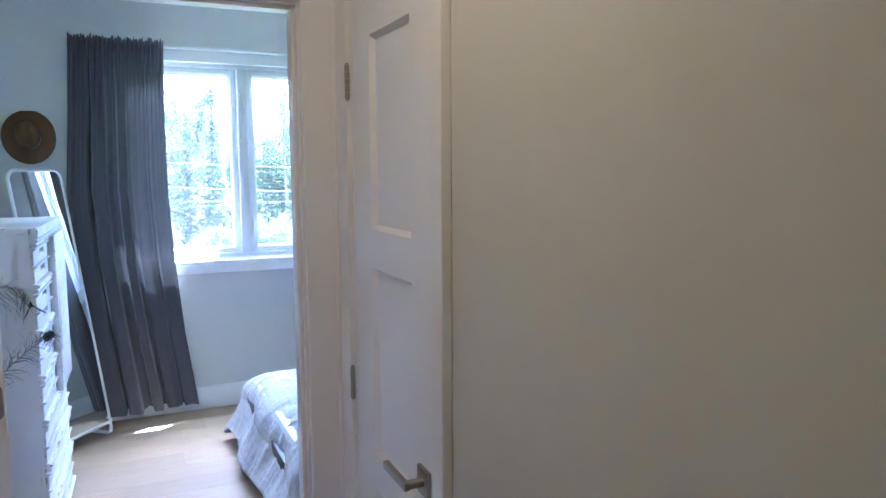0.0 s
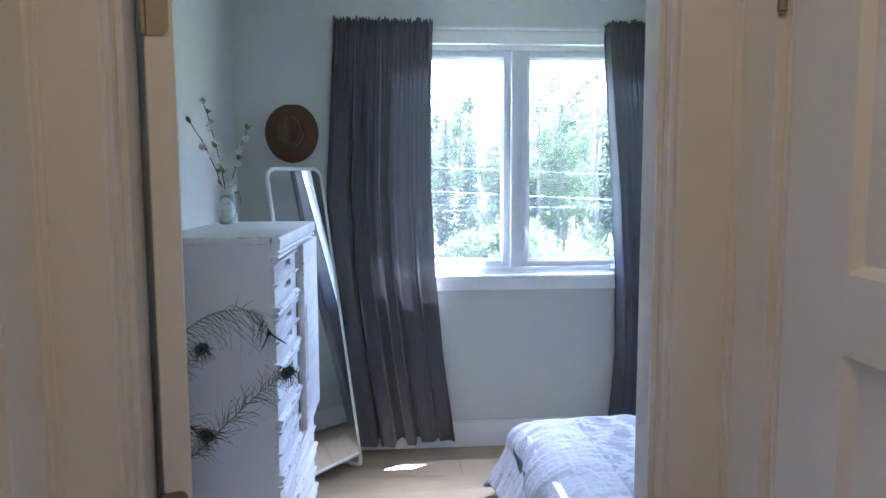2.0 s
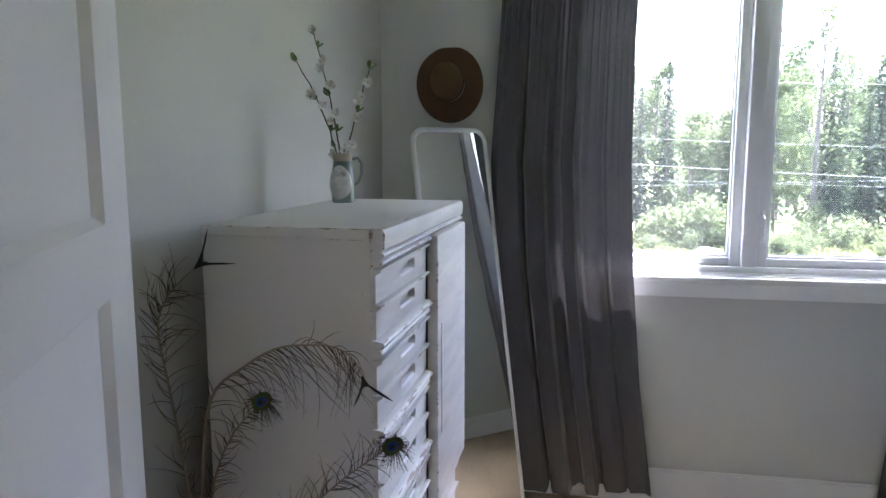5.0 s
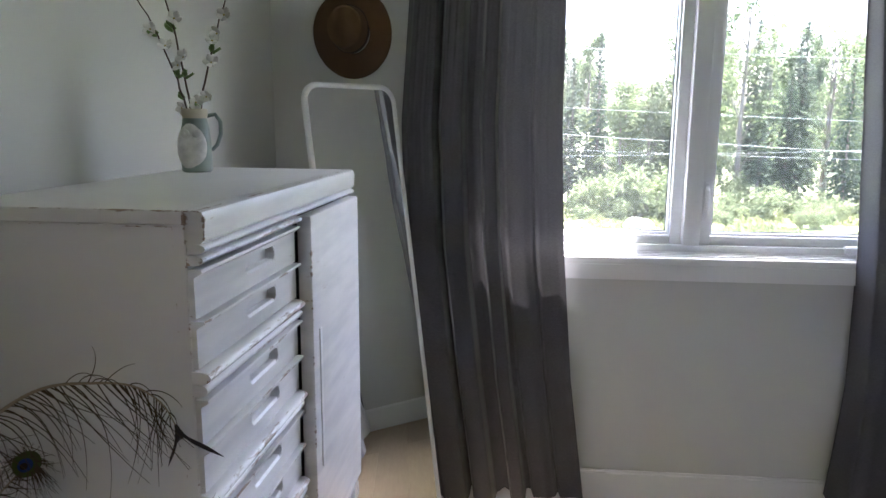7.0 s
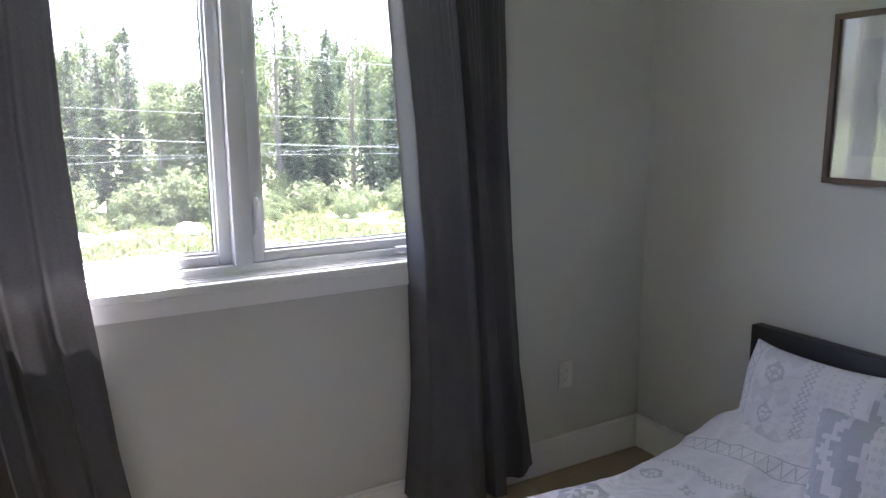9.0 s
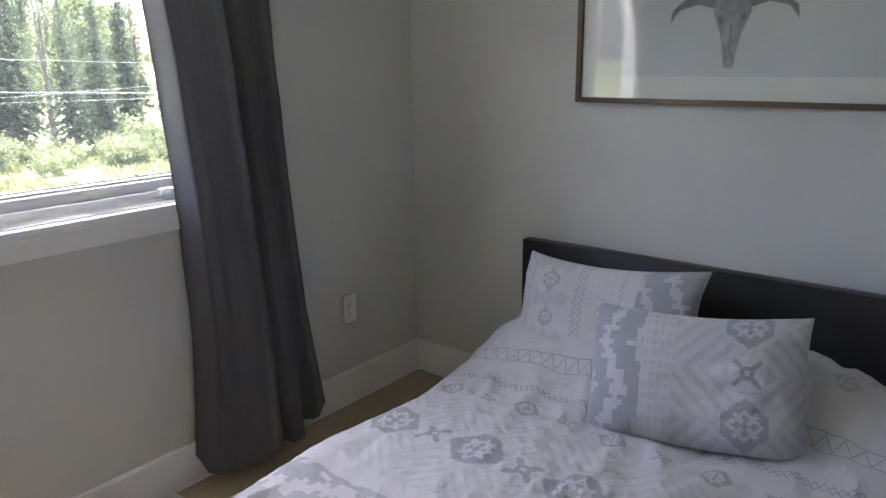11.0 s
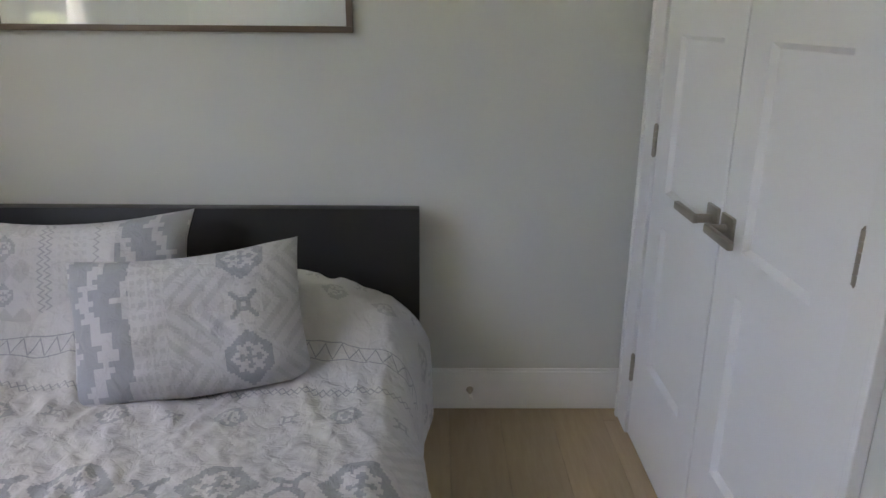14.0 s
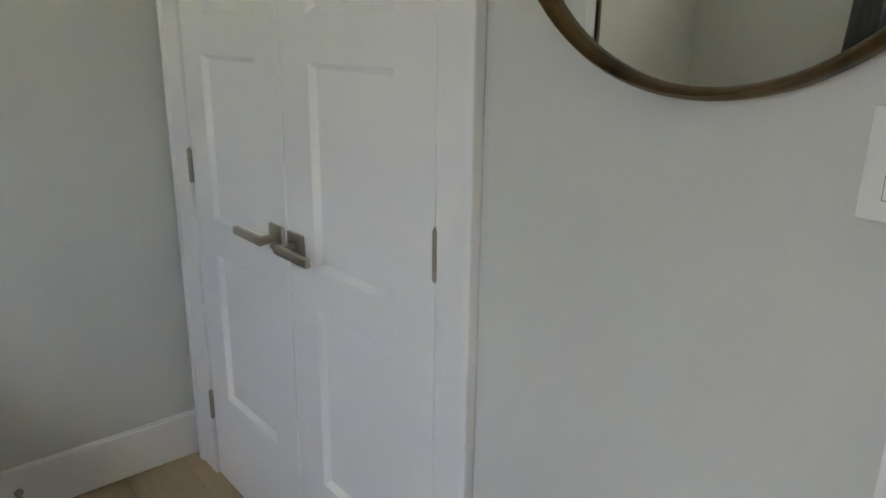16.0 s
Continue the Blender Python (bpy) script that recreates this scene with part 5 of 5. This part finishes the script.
# ---- smaller things ----
# --- felt hat on the wall, crown towards the room ---
FELT = painted("brown_felt", (0.115, 0.062, 0.026), 0.95, 220, 0.35, 0.18, 0, 9)
FELT_CROWN = painted("tan_felt", (0.155, 0.088, 0.036), 0.95, 220, 0.35, 0.2, 0, 9)
BAND = painted("dark_hat_band", (0.045, 0.028, 0.018), 0.8, 200, 0.2, 0.1)
hat = thing("felt_hat", (-0.430, NORTH, 1.823), "brown wide-brimmed felt hat hung on the wall", "hat")


def brim_place(u, v):
    a = u * math.tau
    r = 0.46 + 0.54 * v
    out = 0.030 - 0.024 * v + 0.012 * v * v * math.cos(2 * a) + 0.004 * math.sin(3 * a)
    return Vector((0.145 * r * math.cos(a), -out - 0.006, 0.161 * r * math.sin(a)))


bm = grid(72, 8, brim_place)
bmesh.ops.remove_doubles(bm, verts=bm.verts, dist=1e-5)
brim = part("brim", bm, FELT, hat, "wide brown felt brim")
thick = brim.modifiers.new("felt", "SOLIDIFY")
thick.thickness, thick.offset = 0.004, 0


def crown_place(u, v):
    a = u * math.tau
    q = v
    r = math.cos(max(0.0, q - 0.45) / 0.55 * math.pi / 2) ** 0.5 if q > 0.45 else 1.0
    taper = 1 - 0.14 * min(1, q / 0.5)
    x, z = 0.070 * r * taper * math.cos(a), 0.083 * r * taper * math.sin(a)
    x *= 1 - 0.14 * max(0.0, math.sin(a)) * q
    deep = 0.018 + 0.105 * (q / 0.45 if q < 0.45 else 1.0 + 0.08 * math.sin((q - 0.45) / 0.55 * math.pi / 2))
    pinch = 0.022 * math.exp(-(x / 0.030) ** 2) * max(0.0, min(1, (q - 0.35) / 0.3)) * (1 - 0.3 * z / 0.083)
    dents = 0.016 * max(0.0, min(1, (q - 0.3) / 0.3)) * sum(math.exp(-((x - s * 0.045) / 0.016) ** 2 - ((z - 0.04) / 0.03) ** 2) for s in (-1, 1))
    return Vector((x - 0.008, -deep + pinch + dents, z + 0.012))


bm = grid(64, 26, crown_place)
bmesh.ops.remove_doubles(bm, verts=bm.verts, dist=1e-5)
part("crown", bm, FELT_CROWN, hat, "pinched tan felt crown")
ring = [(0.0715 * 0.985 * math.cos(k * math.tau / 48) - 0.008, 0.085 * 0.985 * math.sin(k * math.tau / 48) + 0.012) for k in range(48)]
bm = bmesh.new()
a = [bm.verts.new((x, -0.028, z)) for x, z in ring]
b = [bm.verts.new((x * 0.985, -0.048, z * 0.985)) for x, z in ring]
for k in range(48):
    j = (k + 1) % 48
    bm.faces.new((a[k], a[j], b[j], b[k]))
bm_band = part("hat_band", bm, BAND, hat, "thin dark hat band")
thick = bm_band.modifiers.new("ribbon", "SOLIDIFY")
thick.thickness, thick.offset = 0.002, 1

# --- pitcher with an owl in relief and blossom twigs ---
GLAZE = painted("sage_glaze", (0.27, 0.33, 0.31), 0.3, 30, 0.05, 0.12, 0, 12)
CREAM = painted("cream_glaze", (0.55, 0.49, 0.38), 0.45, 60, 0.1, 0.08)
BISQUE = painted("speckled_bisque", (0.68, 0.675, 0.66), 0.7, 90, 0.5, 0.14, 0, 60)
VX, VY = -0.553, 3.985
pitcher = thing("pitcher", (VX, VY, DZ), "sage green glazed pitcher with a white owl relief", "vase")
prof = [(0, 0), (0.030, 0), (0.033, 0.004), (0.0335, 0.03), (0.0335, 0.062), (0.0305, 0.095), (0.0265, 0.115), (0.0255, 0.124)]
part("body", lathe(prof + [(0.022, 0.124), (0.023, 0.11), (0.03, 0.06), (0.028, 0.01), (0, 0.008)], 40), GLAZE, pitcher)
part("rim", lathe([(0.0262, 0.119), (0.0275, 0.124), (0.0285, 0.137), (0.0268, 0.140), (0.024, 0.137), (0.0225, 0.121)], 40), CREAM, pitcher, "cream glazed rim")
part("handle", tube([(0.022, 0.012, 0.124), (0.040, 0.018, 0.128), (0.050, 0.021, 0.112), (0.050, 0.021, 0.085), (0.042, 0.017, 0.060), (0.031, 0.012, 0.048)], [0.005, 0.005, 0.0048, 0.0045, 0.0045, 0.004], 10), GLAZE, pitcher)


def owl_place(u, v):
    th, ph = u * math.tau, v * math.pi
    p = Vector((math.cos(th) * math.sin(ph), math.sin(th) * math.sin(ph), -math.cos(ph)))
    wide = 0.0285 * (1.0 + 0.12 * math.cos(2.6 * (v - 0.35)))
    rough = 0.0012 * noise.noise(p * 9.0)
    return Vector((p.x * (wide + rough), p.y * (0.023 + rough), 0.055 + p.z * 0.055))


owl_bm = grid(36, 24, owl_place)
bmesh.ops.remove_doubles(owl_bm, verts=owl_bm.verts, dist=1e-6)
for s in (-1, 1):
    join(owl_bm, lathe([(0.0, 0.004), (0.004, 0.005), (0.0085, 0.003), (0.0095, 0.0), (0.009, -0.003)], 20), pose(s * 0.0115, -0.0195, 0.085, 90, 0, s * 18))
    join(owl_bm, lathe([(0.0, 0.008), (0.003, 0.0065), (0.0035, 0.003)], 14), pose(s * 0.0115, -0.0195, 0.085, 90, 0, s * 18))
owl_bm.transform(pose(0.000, -0.020, 0.001, 0, 0, 18))
part("owl_relief", owl_bm, BISQUE, pitcher, "rough white owl-shaped relief")

TWIG = painted("brown_twig", (0.09, 0.06, 0.045), 0.85, 60, 0.3, 0.25)
PETAL = painted("white_petal", (0.85, 0.84, 0.80), 0.7, 80, 0.1, 0.05)
BUD = painted("green_bud", (0.16, 0.25, 0.08), 0.6, 60, 0.1, 0.2)
STAMEN = painted("yellow_stamen", (0.45, 0.38, 0.10), 0.7)


def blossom(parent, at, size, rng):
    facing = Vector((rng.uniform(-0.6, 0.6), -1, rng.uniform(-0.3, 0.7))).to_track_quat("Z", "Y").to_matrix().to_4x4()
    m = Matrix.Translation(at) @ facing @ pose(0, 0, 0, 0, 0, rng.uniform(0, 72))
    bm = bmesh.new()
    for k in range(5):
        petal = grid(6, 6, lambda u, v: Vector(((u - 0.5) * size * 0.95 * math.sin(math.pi * (0.12 + 0.80 * v)) ** 0.7, v * size, size * (0.35 * v * v - 0.5 * (u - 0.5) ** 2 + 0.08))))
        join(bm, petal, pose(0, 0, 0, 0, 0, 72 * k + rng.uniform(-6, 6)) @ pose(0, 0, 0, rng.uniform(0, 22)))
    bm.transform(m)
    f = part("blossom", bm, PETAL, parent, "white five-petalled blossom")
    core = lathe([(0, 0.004), (0.002, 0.003), (0.0025, 0.0), (0, -0.001)], 8)
    core.transform(m)
    part("stamen", core, STAMEN, f)


def leaf_bud(parent, at, way, size):
    d = Vector(way).normalized()
    m = Matrix.Translation(at) @ d.to_track_quat("Y", "Z").to_matrix().to_4x4()
    bm = bmesh.new()
    for k in range(3):
        one = grid(4, 6, lambda u, v: Vector(((u - 0.5) * size * 0.55 * math.sin(math.pi * min(1, v * 0.95 + 0.04)), v * size, size * 0.5 * abs(u - 0.5) + 0.1 * size * v)))
        join(bm, one, pose(0, 0, 0, 12 * (k - 1), 110 * k, 20 * (k - 1)))
    bm.transform(m)
    part("leaf_bud", bm, BUD, parent, "small green leaf bud")


def twig(points, flowers, buds, seed):
    rng = random.Random(seed)
    t = thing("blossom_twig", (VX, VY, DZ + 0.10), "thin brown twig with white blossoms in the pitcher", "twig", "blossom twigs")
    origin = Vector((VX, VY, DZ + 0.10))
    pts = [Vector(p) - origin for p in points]
    fine = []
    for a, b in zip(pts, pts[1:]):
        for k in range(5):
            q = a.lerp(b, k / 5)
            fine.append(q + Vector((rng.uniform(-1, 1), rng.uniform(-1, 1), 0)) * 0.0016)
    fine.append(pts[-1])
    part("stem", tube(fine, [0.0026 - 0.0014 * k / len(fine) for k in range(len(fine))], 6), TWIG, t)

    def along(q):
        f = q * (len(fine) - 1)
        i = min(int(f), len(fine) - 2)
        return fine[i].lerp(fine[i + 1], f - i)
    for q, side in flowers:
        blossom(t, along(q) + Vector((side, -0.006, 0.004)), rng.uniform(0.0145, 0.0185), rng)
    for q, side in buds:
        leaf_bud(t, along(q), (side, -0.2, 0.8), rng.uniform(0.018, 0.026))


twig([(VX - 0.006, VY, DZ + 0.10), (VX - 0.035, VY, 1.60), (VX - 0.085, VY, 1.72), (VX - 0.137, VY + 0.005, 1.805)], [(0.12, -0.008), (0.52, 0.008), (0.62, -0.008)], [(0.2, -0.4), (0.60, -0.9), (0.99, -0.3), (0.35, 0.6)], 1)
twig([(VX, VY - 0.004, DZ + 0.10), (VX - 0.022, VY - 0.004, 1.64), (VX - 0.050, VY, 1.77), (VX - 0.080, VY, 1.885)], [(0.30, -0.006), (0.34, 0.010), (0.55, 0.008), (0.68, -0.006), (0.74, 0.010), (0.995, 0.0)], [(0.25, 0.5), (0.87, 0.5), (0.5, -0.5)], 2)
twig([(VX + 0.008, VY, DZ + 0.10), (VX + 0.028, VY, 1.60), (VX + 0.055, VY, 1.69), (VX + 0.086, VY, 1.780)], [(0.16, -0.010), (0.20, 0.014), (0.45, 0.010), (0.62, 0.0), (0.68, 0.008), (0.82, 0.012)], [(0.55, 0.5), (0.99, 0.3), (0.14, -0.5)], 3)

# --- peacock feathers in a slim white floor vase beside the dresser ---
QUILL = painted("pale_quill", (0.34, 0.285, 0.215), 0.6, 60, 0.1, 0.2)
BARB = painted("brown_feather_barb", (0.062, 0.046, 0.028), 0.75, 60, 0.1, 0.4)
EYE_GREEN = painted("green_feather_eye", (0.06, 0.10, 0.02), 0.4, 90, 0.1, 0.3, 0.2)
EYE_BLUE = painted("blue_feather_eye", (0.012, 0.05, 0.20), 0.35, 90, 0.1, 0.3, 0.2)
EYE_DARK = painted("dark_feather_eye", (0.012, 0.010, 0.012), 0.6)
floor_vase = thing("floor_vase", (-0.615, 3.235, 0.0), "slim white square ceramic floor vase", "vase")
part("body", boxes((-0.028, 0.028, -0.028, 0.028, 0.0, 0.745), r=0.006), PLASTIC, floor_vase)
part("rim", boxes((-0.031, 0.031, -0.031, 0.031, 0.742, 0.766), r=0.004), PLASTIC, floor_vase)


def ribbon(bm, pts, w):
    """A hair-thin barb with three sides."""
    rows = []
    for k, p in enumerate(pts):
        r = w * (1 - 0.75 * k / (len(pts) - 1))
        rows.append([bm.verts.new(p + Vector((r * math.cos(a), r * 0.6 * math.sin(a + 0.5), r * math.sin(a)))) for a in (0.3, 2.4, 4.5)])
    for a, b in zip(rows, rows[1:]):
        for i in range(3):
            j = (i + 1) % 3
            bm.faces.new((a[i], a[j], b[j], b[i]))


def curve_at(ctrl, q):
    """A smooth place on the control points."""
    n = len(ctrl) - 1
    f = min(q, 0.9999) * n
    i = int(f)
    s = f - i
    p0, p1, p2, p3 = ctrl[max(i - 1, 0)], ctrl[i], ctrl[i + 1], ctrl[min(i + 2, n)]
    return 0.5 * ((2 * p1) + (p2 - p0) * s + (2 * p0 - 5 * p1 + 4 * p2 - p3) * s * s + (3 * p1 - p0 - 3 * p2 + p3) * s ** 3)


def feather(ctrl, seed, barbs, span, start=0.18, eye=None, fan=False, droop=0.6, one_side=0.0, stop=1.0):
    rng = random.Random(seed)
    base = Vector(ctrl[0])
    f = thing("peacock_feather", base, "dried brown peacock feather with loose curling barbs", "feather", "peacock feathers")
    pts = [Vector(p) - base for p in ctrl]
    line = [curve_at(pts, k / 40) for k in range(41)]
    part("quill", tube(line, [0.0036 - 0.0028 * k / 40 for k in range(41)], 6), QUILL, f)
    bm = bmesh.new()
    for k in range(barbs):
        q = start + (stop - start) * (k + rng.random()) / barbs
        p = curve_at(pts, q)
        d = (curve_at(pts, min(q + 0.02, 0.9999)) - curve_at(pts, q - 0.02)).normalized()
        side = Vector((-d.z, 0, d.x)) * (1 if rng.random() > 0.5 + one_side else -1)
        long = span * rng.uniform(0.55, 1.15) * (0.55 + 0.6 * math.sin(math.pi * min(1, (q - start) / (1 - start) * 0.9 + 0.1)))
        if one_side and side.z > 0:
            long *= 0.4
        lean_out = Vector((0, -rng.uniform(-0.1, 0.55), 0))
        heading = (d * rng.uniform(0.5, 1.0) + side * rng.uniform(0.7, 1.0) + lean_out * 0.5).normalized()
        row, at = [p.copy()], p.copy()
        curl = rng.uniform(-0.8, 1.3)
        for i in range(9):
            at = at + heading * (long / 9)
            heading = (heading + Vector((0, 0, -0.13 * droop)) + d * curl * 0.15 - side * 0.11 * curl).normalized()
            at.y = min(at.y, 3.312 - base.y) if at.x + base.x < DX1 + 0.01 and at.x + base.x > DX0 - 0.02 else at.y
            row.append(at.copy())
        ribbon(bm, row, 0.00095)
    tagged(part("barb_fringe", bm, BARB, f), "loose brown barbs", kind="stuff")
    tip, way = line[-1], (line[-1] - line[-4]).normalized()
    if eye:
        at = Vector(eye) - base if not isinstance(eye, bool) else tip
        across = way.cross(Vector((0.35, -0.93, 0.1))).normalized()
        facing = Matrix((across, way, across.cross(way))).transposed().to_4x4()
        for r, h, lift, mat, nm in ((0.020, 0.023, 0.0, EYE_GREEN, "eye_fringe"), (0.0105, 0.012, 0.003, EYE_BLUE, "eye_spot"), (0.0055, 0.006, 0.006, EYE_DARK, "eye_centre")):
            disc = lathe([(0, 0.0012), (1.0, 0.0), (0, -0.0012)], 26)
            disc.transform(Matrix.Translation(at + Vector((0, -lift - 0.004, 0))) @ facing @ Matrix.Diagonal((r * 0.85, h, 1, 1)))
            part(nm, disc, mat, f)
        fr = bmesh.new()
        for k in range(120):
            a = rng.uniform(0, math.tau)
            d = Vector((math.cos(a), rng.uniform(-0.5, 0.2), math.sin(a)))
            ribbon(fr, [at + d * 0.012 + d * (0.036 * rng.uniform(0.4, 1.0)) * (i / 4) + Vector((0, 0, -0.004 * i * i / 4)) for i in range(5)], 0.0006)
        part("eye_tuft", fr, BARB, f)
    if fan:
        side = Vector((-way.z, 0, way.x))
        fr = bmesh.new()
        for k in range(46):
            s = (k / 45) * 2 - 1
            end = tip + way * (0.026 + 0.044 * abs(s) ** 1.6) + side * s * 0.044
            ribbon(fr, [tip.lerp(end, i / 4) + Vector((0, -0.003 * math.sin(i), 0)) + side * s * -0.008 * math.sin(i * math.pi / 4) for i in range(5)], 0.0022)
        part("fan_tip", fr, EYE_DARK, f, "dark fish-tail feather tip")


MOUTH = (-0.615, 3.235, 0.70)
feather([MOUTH, (-0.650, 3.25, 0.87), (-0.691, 3.26, 1.089), (-0.706, 3.26, 1.189), (-0.688, 3.26, 1.25), (-0.658, 3.265, 1.289), (-0.625, 3.27, 1.318)], 1, 95, 0.085, 0.1, droop=0.15, fan=True, stop=0.8)
feather([(-0.612, 3.232, 0.70), (-0.612, 3.235, 0.88), (-0.587, 3.24, 1.062), (-0.513, 3.245, 1.133), (-0.449, 3.25, 1.17), (-0.387, 3.255, 1.178), (-0.334, 3.262, 1.174), (-0.301, 3.272, 1.148), (-0.290, 3.285, 1.112)], 2, 74, 0.135, 0.2, droop=1.5, fan=True, one_side=0.28, stop=0.95)
feather([(-0.606, 3.238, 0.70), (-0.60, 3.25, 0.86), (-0.555, 3.255, 0.98), (-0.488, 3.262, 1.058)], 3, 60, 0.055, 0.2, eye=True, stop=0.92)
feather([(-0.600, 3.240, 0.70), (-0.53, 3.24, 0.72), (-0.44, 3.25, 0.80), (-0.33, 3.28, 0.90), (-0.235, 3.31, 0.965)], 4, 110, 0.075, 0.25, eye=True, droop=0.3)
feather([(-0.602, 3.230, 0.70), (-0.575, 3.22, 0.78), (-0.52, 3.215, 0.83), (-0.47, 3.21, 0.80)], 5, 50, 0.08, 0.2, droop=0.7, eye=True)

# --- round mirror, switch, socket, door stop, floor vent ---
round_mirror = thing("round_mirror", (0.903, SOUTH, 1.611), "round wall mirror in a dark bronze frame", "mirror")
ring_bm = lathe([(0.291, 0.010), (0.2935, 0.028), (0.2965, 0.034), (0.2985, 0.037), (0.3005, 0.0365), (0.3025, 0.031), (0.3055, 0.027), (0.307, 0.018), (0.307, 0.002), (0.293, 0.002), (0.291, 0.010)], 96)
ring_bm.transform(pose(0, 0, 0, -90))
part("frame", ring_bm, BRONZE, round_mirror, "worn dark bronze ring frame")
disc = lathe([(0, 0.012), (0.2925, 0.012), (0.2925, 0.006), (0, 0.006)], 96)
disc.transform(pose(0, 0, 0, -90))
part("mirror_glass", disc, MIRROR, round_mirror, "silvered mirror glass", smooth=False)

switch = thing("light_switch", (0.680, SOUTH, 1.258), "white rocker light switch plate", "light switch")
part("plate", boxes((-0.040, 0.040, 0.0, 0.006, -0.056, 0.056), r=0.0025), PLASTIC, switch)
# flat black plate paints the shade round the rocker so it stands out
part("gap", boxes((-0.0185, 0.0185, 0.005, 0.0064, -0.0345, 0.0345)), SEAL_AND_GAP, switch, "thin black plate painted as shade in the gap round the rocker", smooth=False)
part("rocker_frame", boxes((-0.0175, -0.0155, 0.005, 0.0085, -0.0335, 0.0335), (0.0155, 0.0175, 0.005, 0.0085, -0.0335, 0.0335), (-0.0155, 0.0155, 0.005, 0.0085, -0.0335, -0.0315), (-0.0155, 0.0155, 0.005, 0.0085, 0.0315, 0.0335), r=0.0005), PLASTIC, switch)
rocker_bm = boxes((-0.0148, 0.0148, -0.003, 0.003, -0.0308, 0.0308), r=0.0015)
rocker_bm.transform(pose(0, 0.0082, 0, 3.5))
part("rocker", rocker_bm, PLASTIC, switch)
part("screw", lathe([(0, 0.001), (0.003, 0.0005), (0.0032, -0.001)], 12), NICKEL, switch).matrix_basis = pose(0, 0.006, -0.05, -90)

socket = thing("wall_outlet", (2.178, NORTH, 0.433), "white duplex wall outlet plate", "outlet")
part("plate", boxes((-0.037, 0.037, -0.006, 0.0, -0.061, 0.061), r=0.0025), PLASTIC, socket)
part("insert", boxes((-0.0165, 0.0165, -0.0085, -0.005, -0.034, 0.034), r=0.001), PLASTIC, socket)
for z in (-0.017, 0.017):
    # near-black flats paint the shade inside the pin slots
    for x, w, z0, z1 in ((-0.0067, 0.0008, z - 0.003, z + 0.005), (0.0067, 0.0008, z - 0.003, z + 0.005), (0.0, 0.0017, z - 0.0105, z - 0.0075)):
        part("slot", boxes((x - w, x + w, -0.0088, -0.0082, z0, z1)), DARK, socket, smooth=False)

stop_at = (EAST - B, 2.812, 0.078)
doorstop = thing("doorstop", stop_at, "small nickel door stop on the baseboard", "door stop")
base_bm = lathe([(0, 0.0), (0.013, 0.0), (0.012, 0.004), (0.005, 0.006), (0.005, 0.05), (0, 0.05)], 18)
base_bm.transform(pose(0, 0, 0, 0, -90))
part("spring", base_bm, NICKEL, doorstop)
tip_bm = lathe([(0, 0.05), (0.009, 0.05), (0.0095, 0.062), (0.007, 0.066), (0, 0.066)], 18)
tip_bm.transform(pose(0, 0, 0, 0, -90))
part("rubber_tip", tip_bm, PLASTIC, doorstop)

vent = thing("floor_vent", (1.135, 5.015, 0.0), "white slotted floor register under the window", "vent")
part("frame", boxes((-0.155, 0.155, -0.06, -0.045, 0.0, 0.012), (-0.155, 0.155, 0.045, 0.06, 0.0, 0.012), (-0.155, -0.14, -0.045, 0.045, 0.0, 0.012), (0.14, 0.155, -0.045, 0.045, 0.0, 0.012), r=0.004), PLASTIC, vent)
for k in range(13):
    x = -0.132 + k * 0.022
    part("slat", boxes((x - 0.005, x + 0.005, -0.046, 0.046, 0.003, 0.011), r=0.002), PLASTIC, vent)
part("backing", boxes((-0.141, 0.141, -0.046, 0.046, 0.0005, 0.004)), PLASTIC, vent, smooth=False)

# ---- floor: pale oak planks along the room ----
floor = thing("floor", (0, 0, 0), "pale oak plank floor", "floor", kind="structure")
part("subfloor", boxes((WEST - 0.12, EAST + 0.12, 2.15, 5.30, -0.12, -0.016), (HALL_W - 0.12, HALL_E + 0.12, HALL_S - 0.12, 2.15, -0.12, -0.016)), DARK, floor, smooth=False)
PLANK = 0.182
plank_data = {}
for long in (0.75, 1.05, 1.35, 1.65):
    plank_data[long] = mesh_of("plank", boxes((0.0004, long - 0.0004, 0.0004, PLANK - 0.0004, -0.0155, 0.0), r=0.0009), OAK, smooth=False)
rng = random.Random(5)


def lay_planks(x0, x1, y0, y1):
    y = y0
    while y < y1 - 0.01:
        x = x0 - rng.uniform(0.0, 0.7)
        while x < x1:
            long = rng.choice((0.75, 1.05, 1.35, 1.65))
            if x + long > x0:
                ob = new("plank", plank_data[long])
                ob.parent = floor
                ob.location = (x, y, 0)
            x += long
        y += PLANK


lay_planks(WEST - 0.05, EAST + 0.05, 2.16, 5.14)
lay_planks(HALL_W - 0.04, HALL_E + 0.04, 2.16 - 21 * PLANK, 2.16)
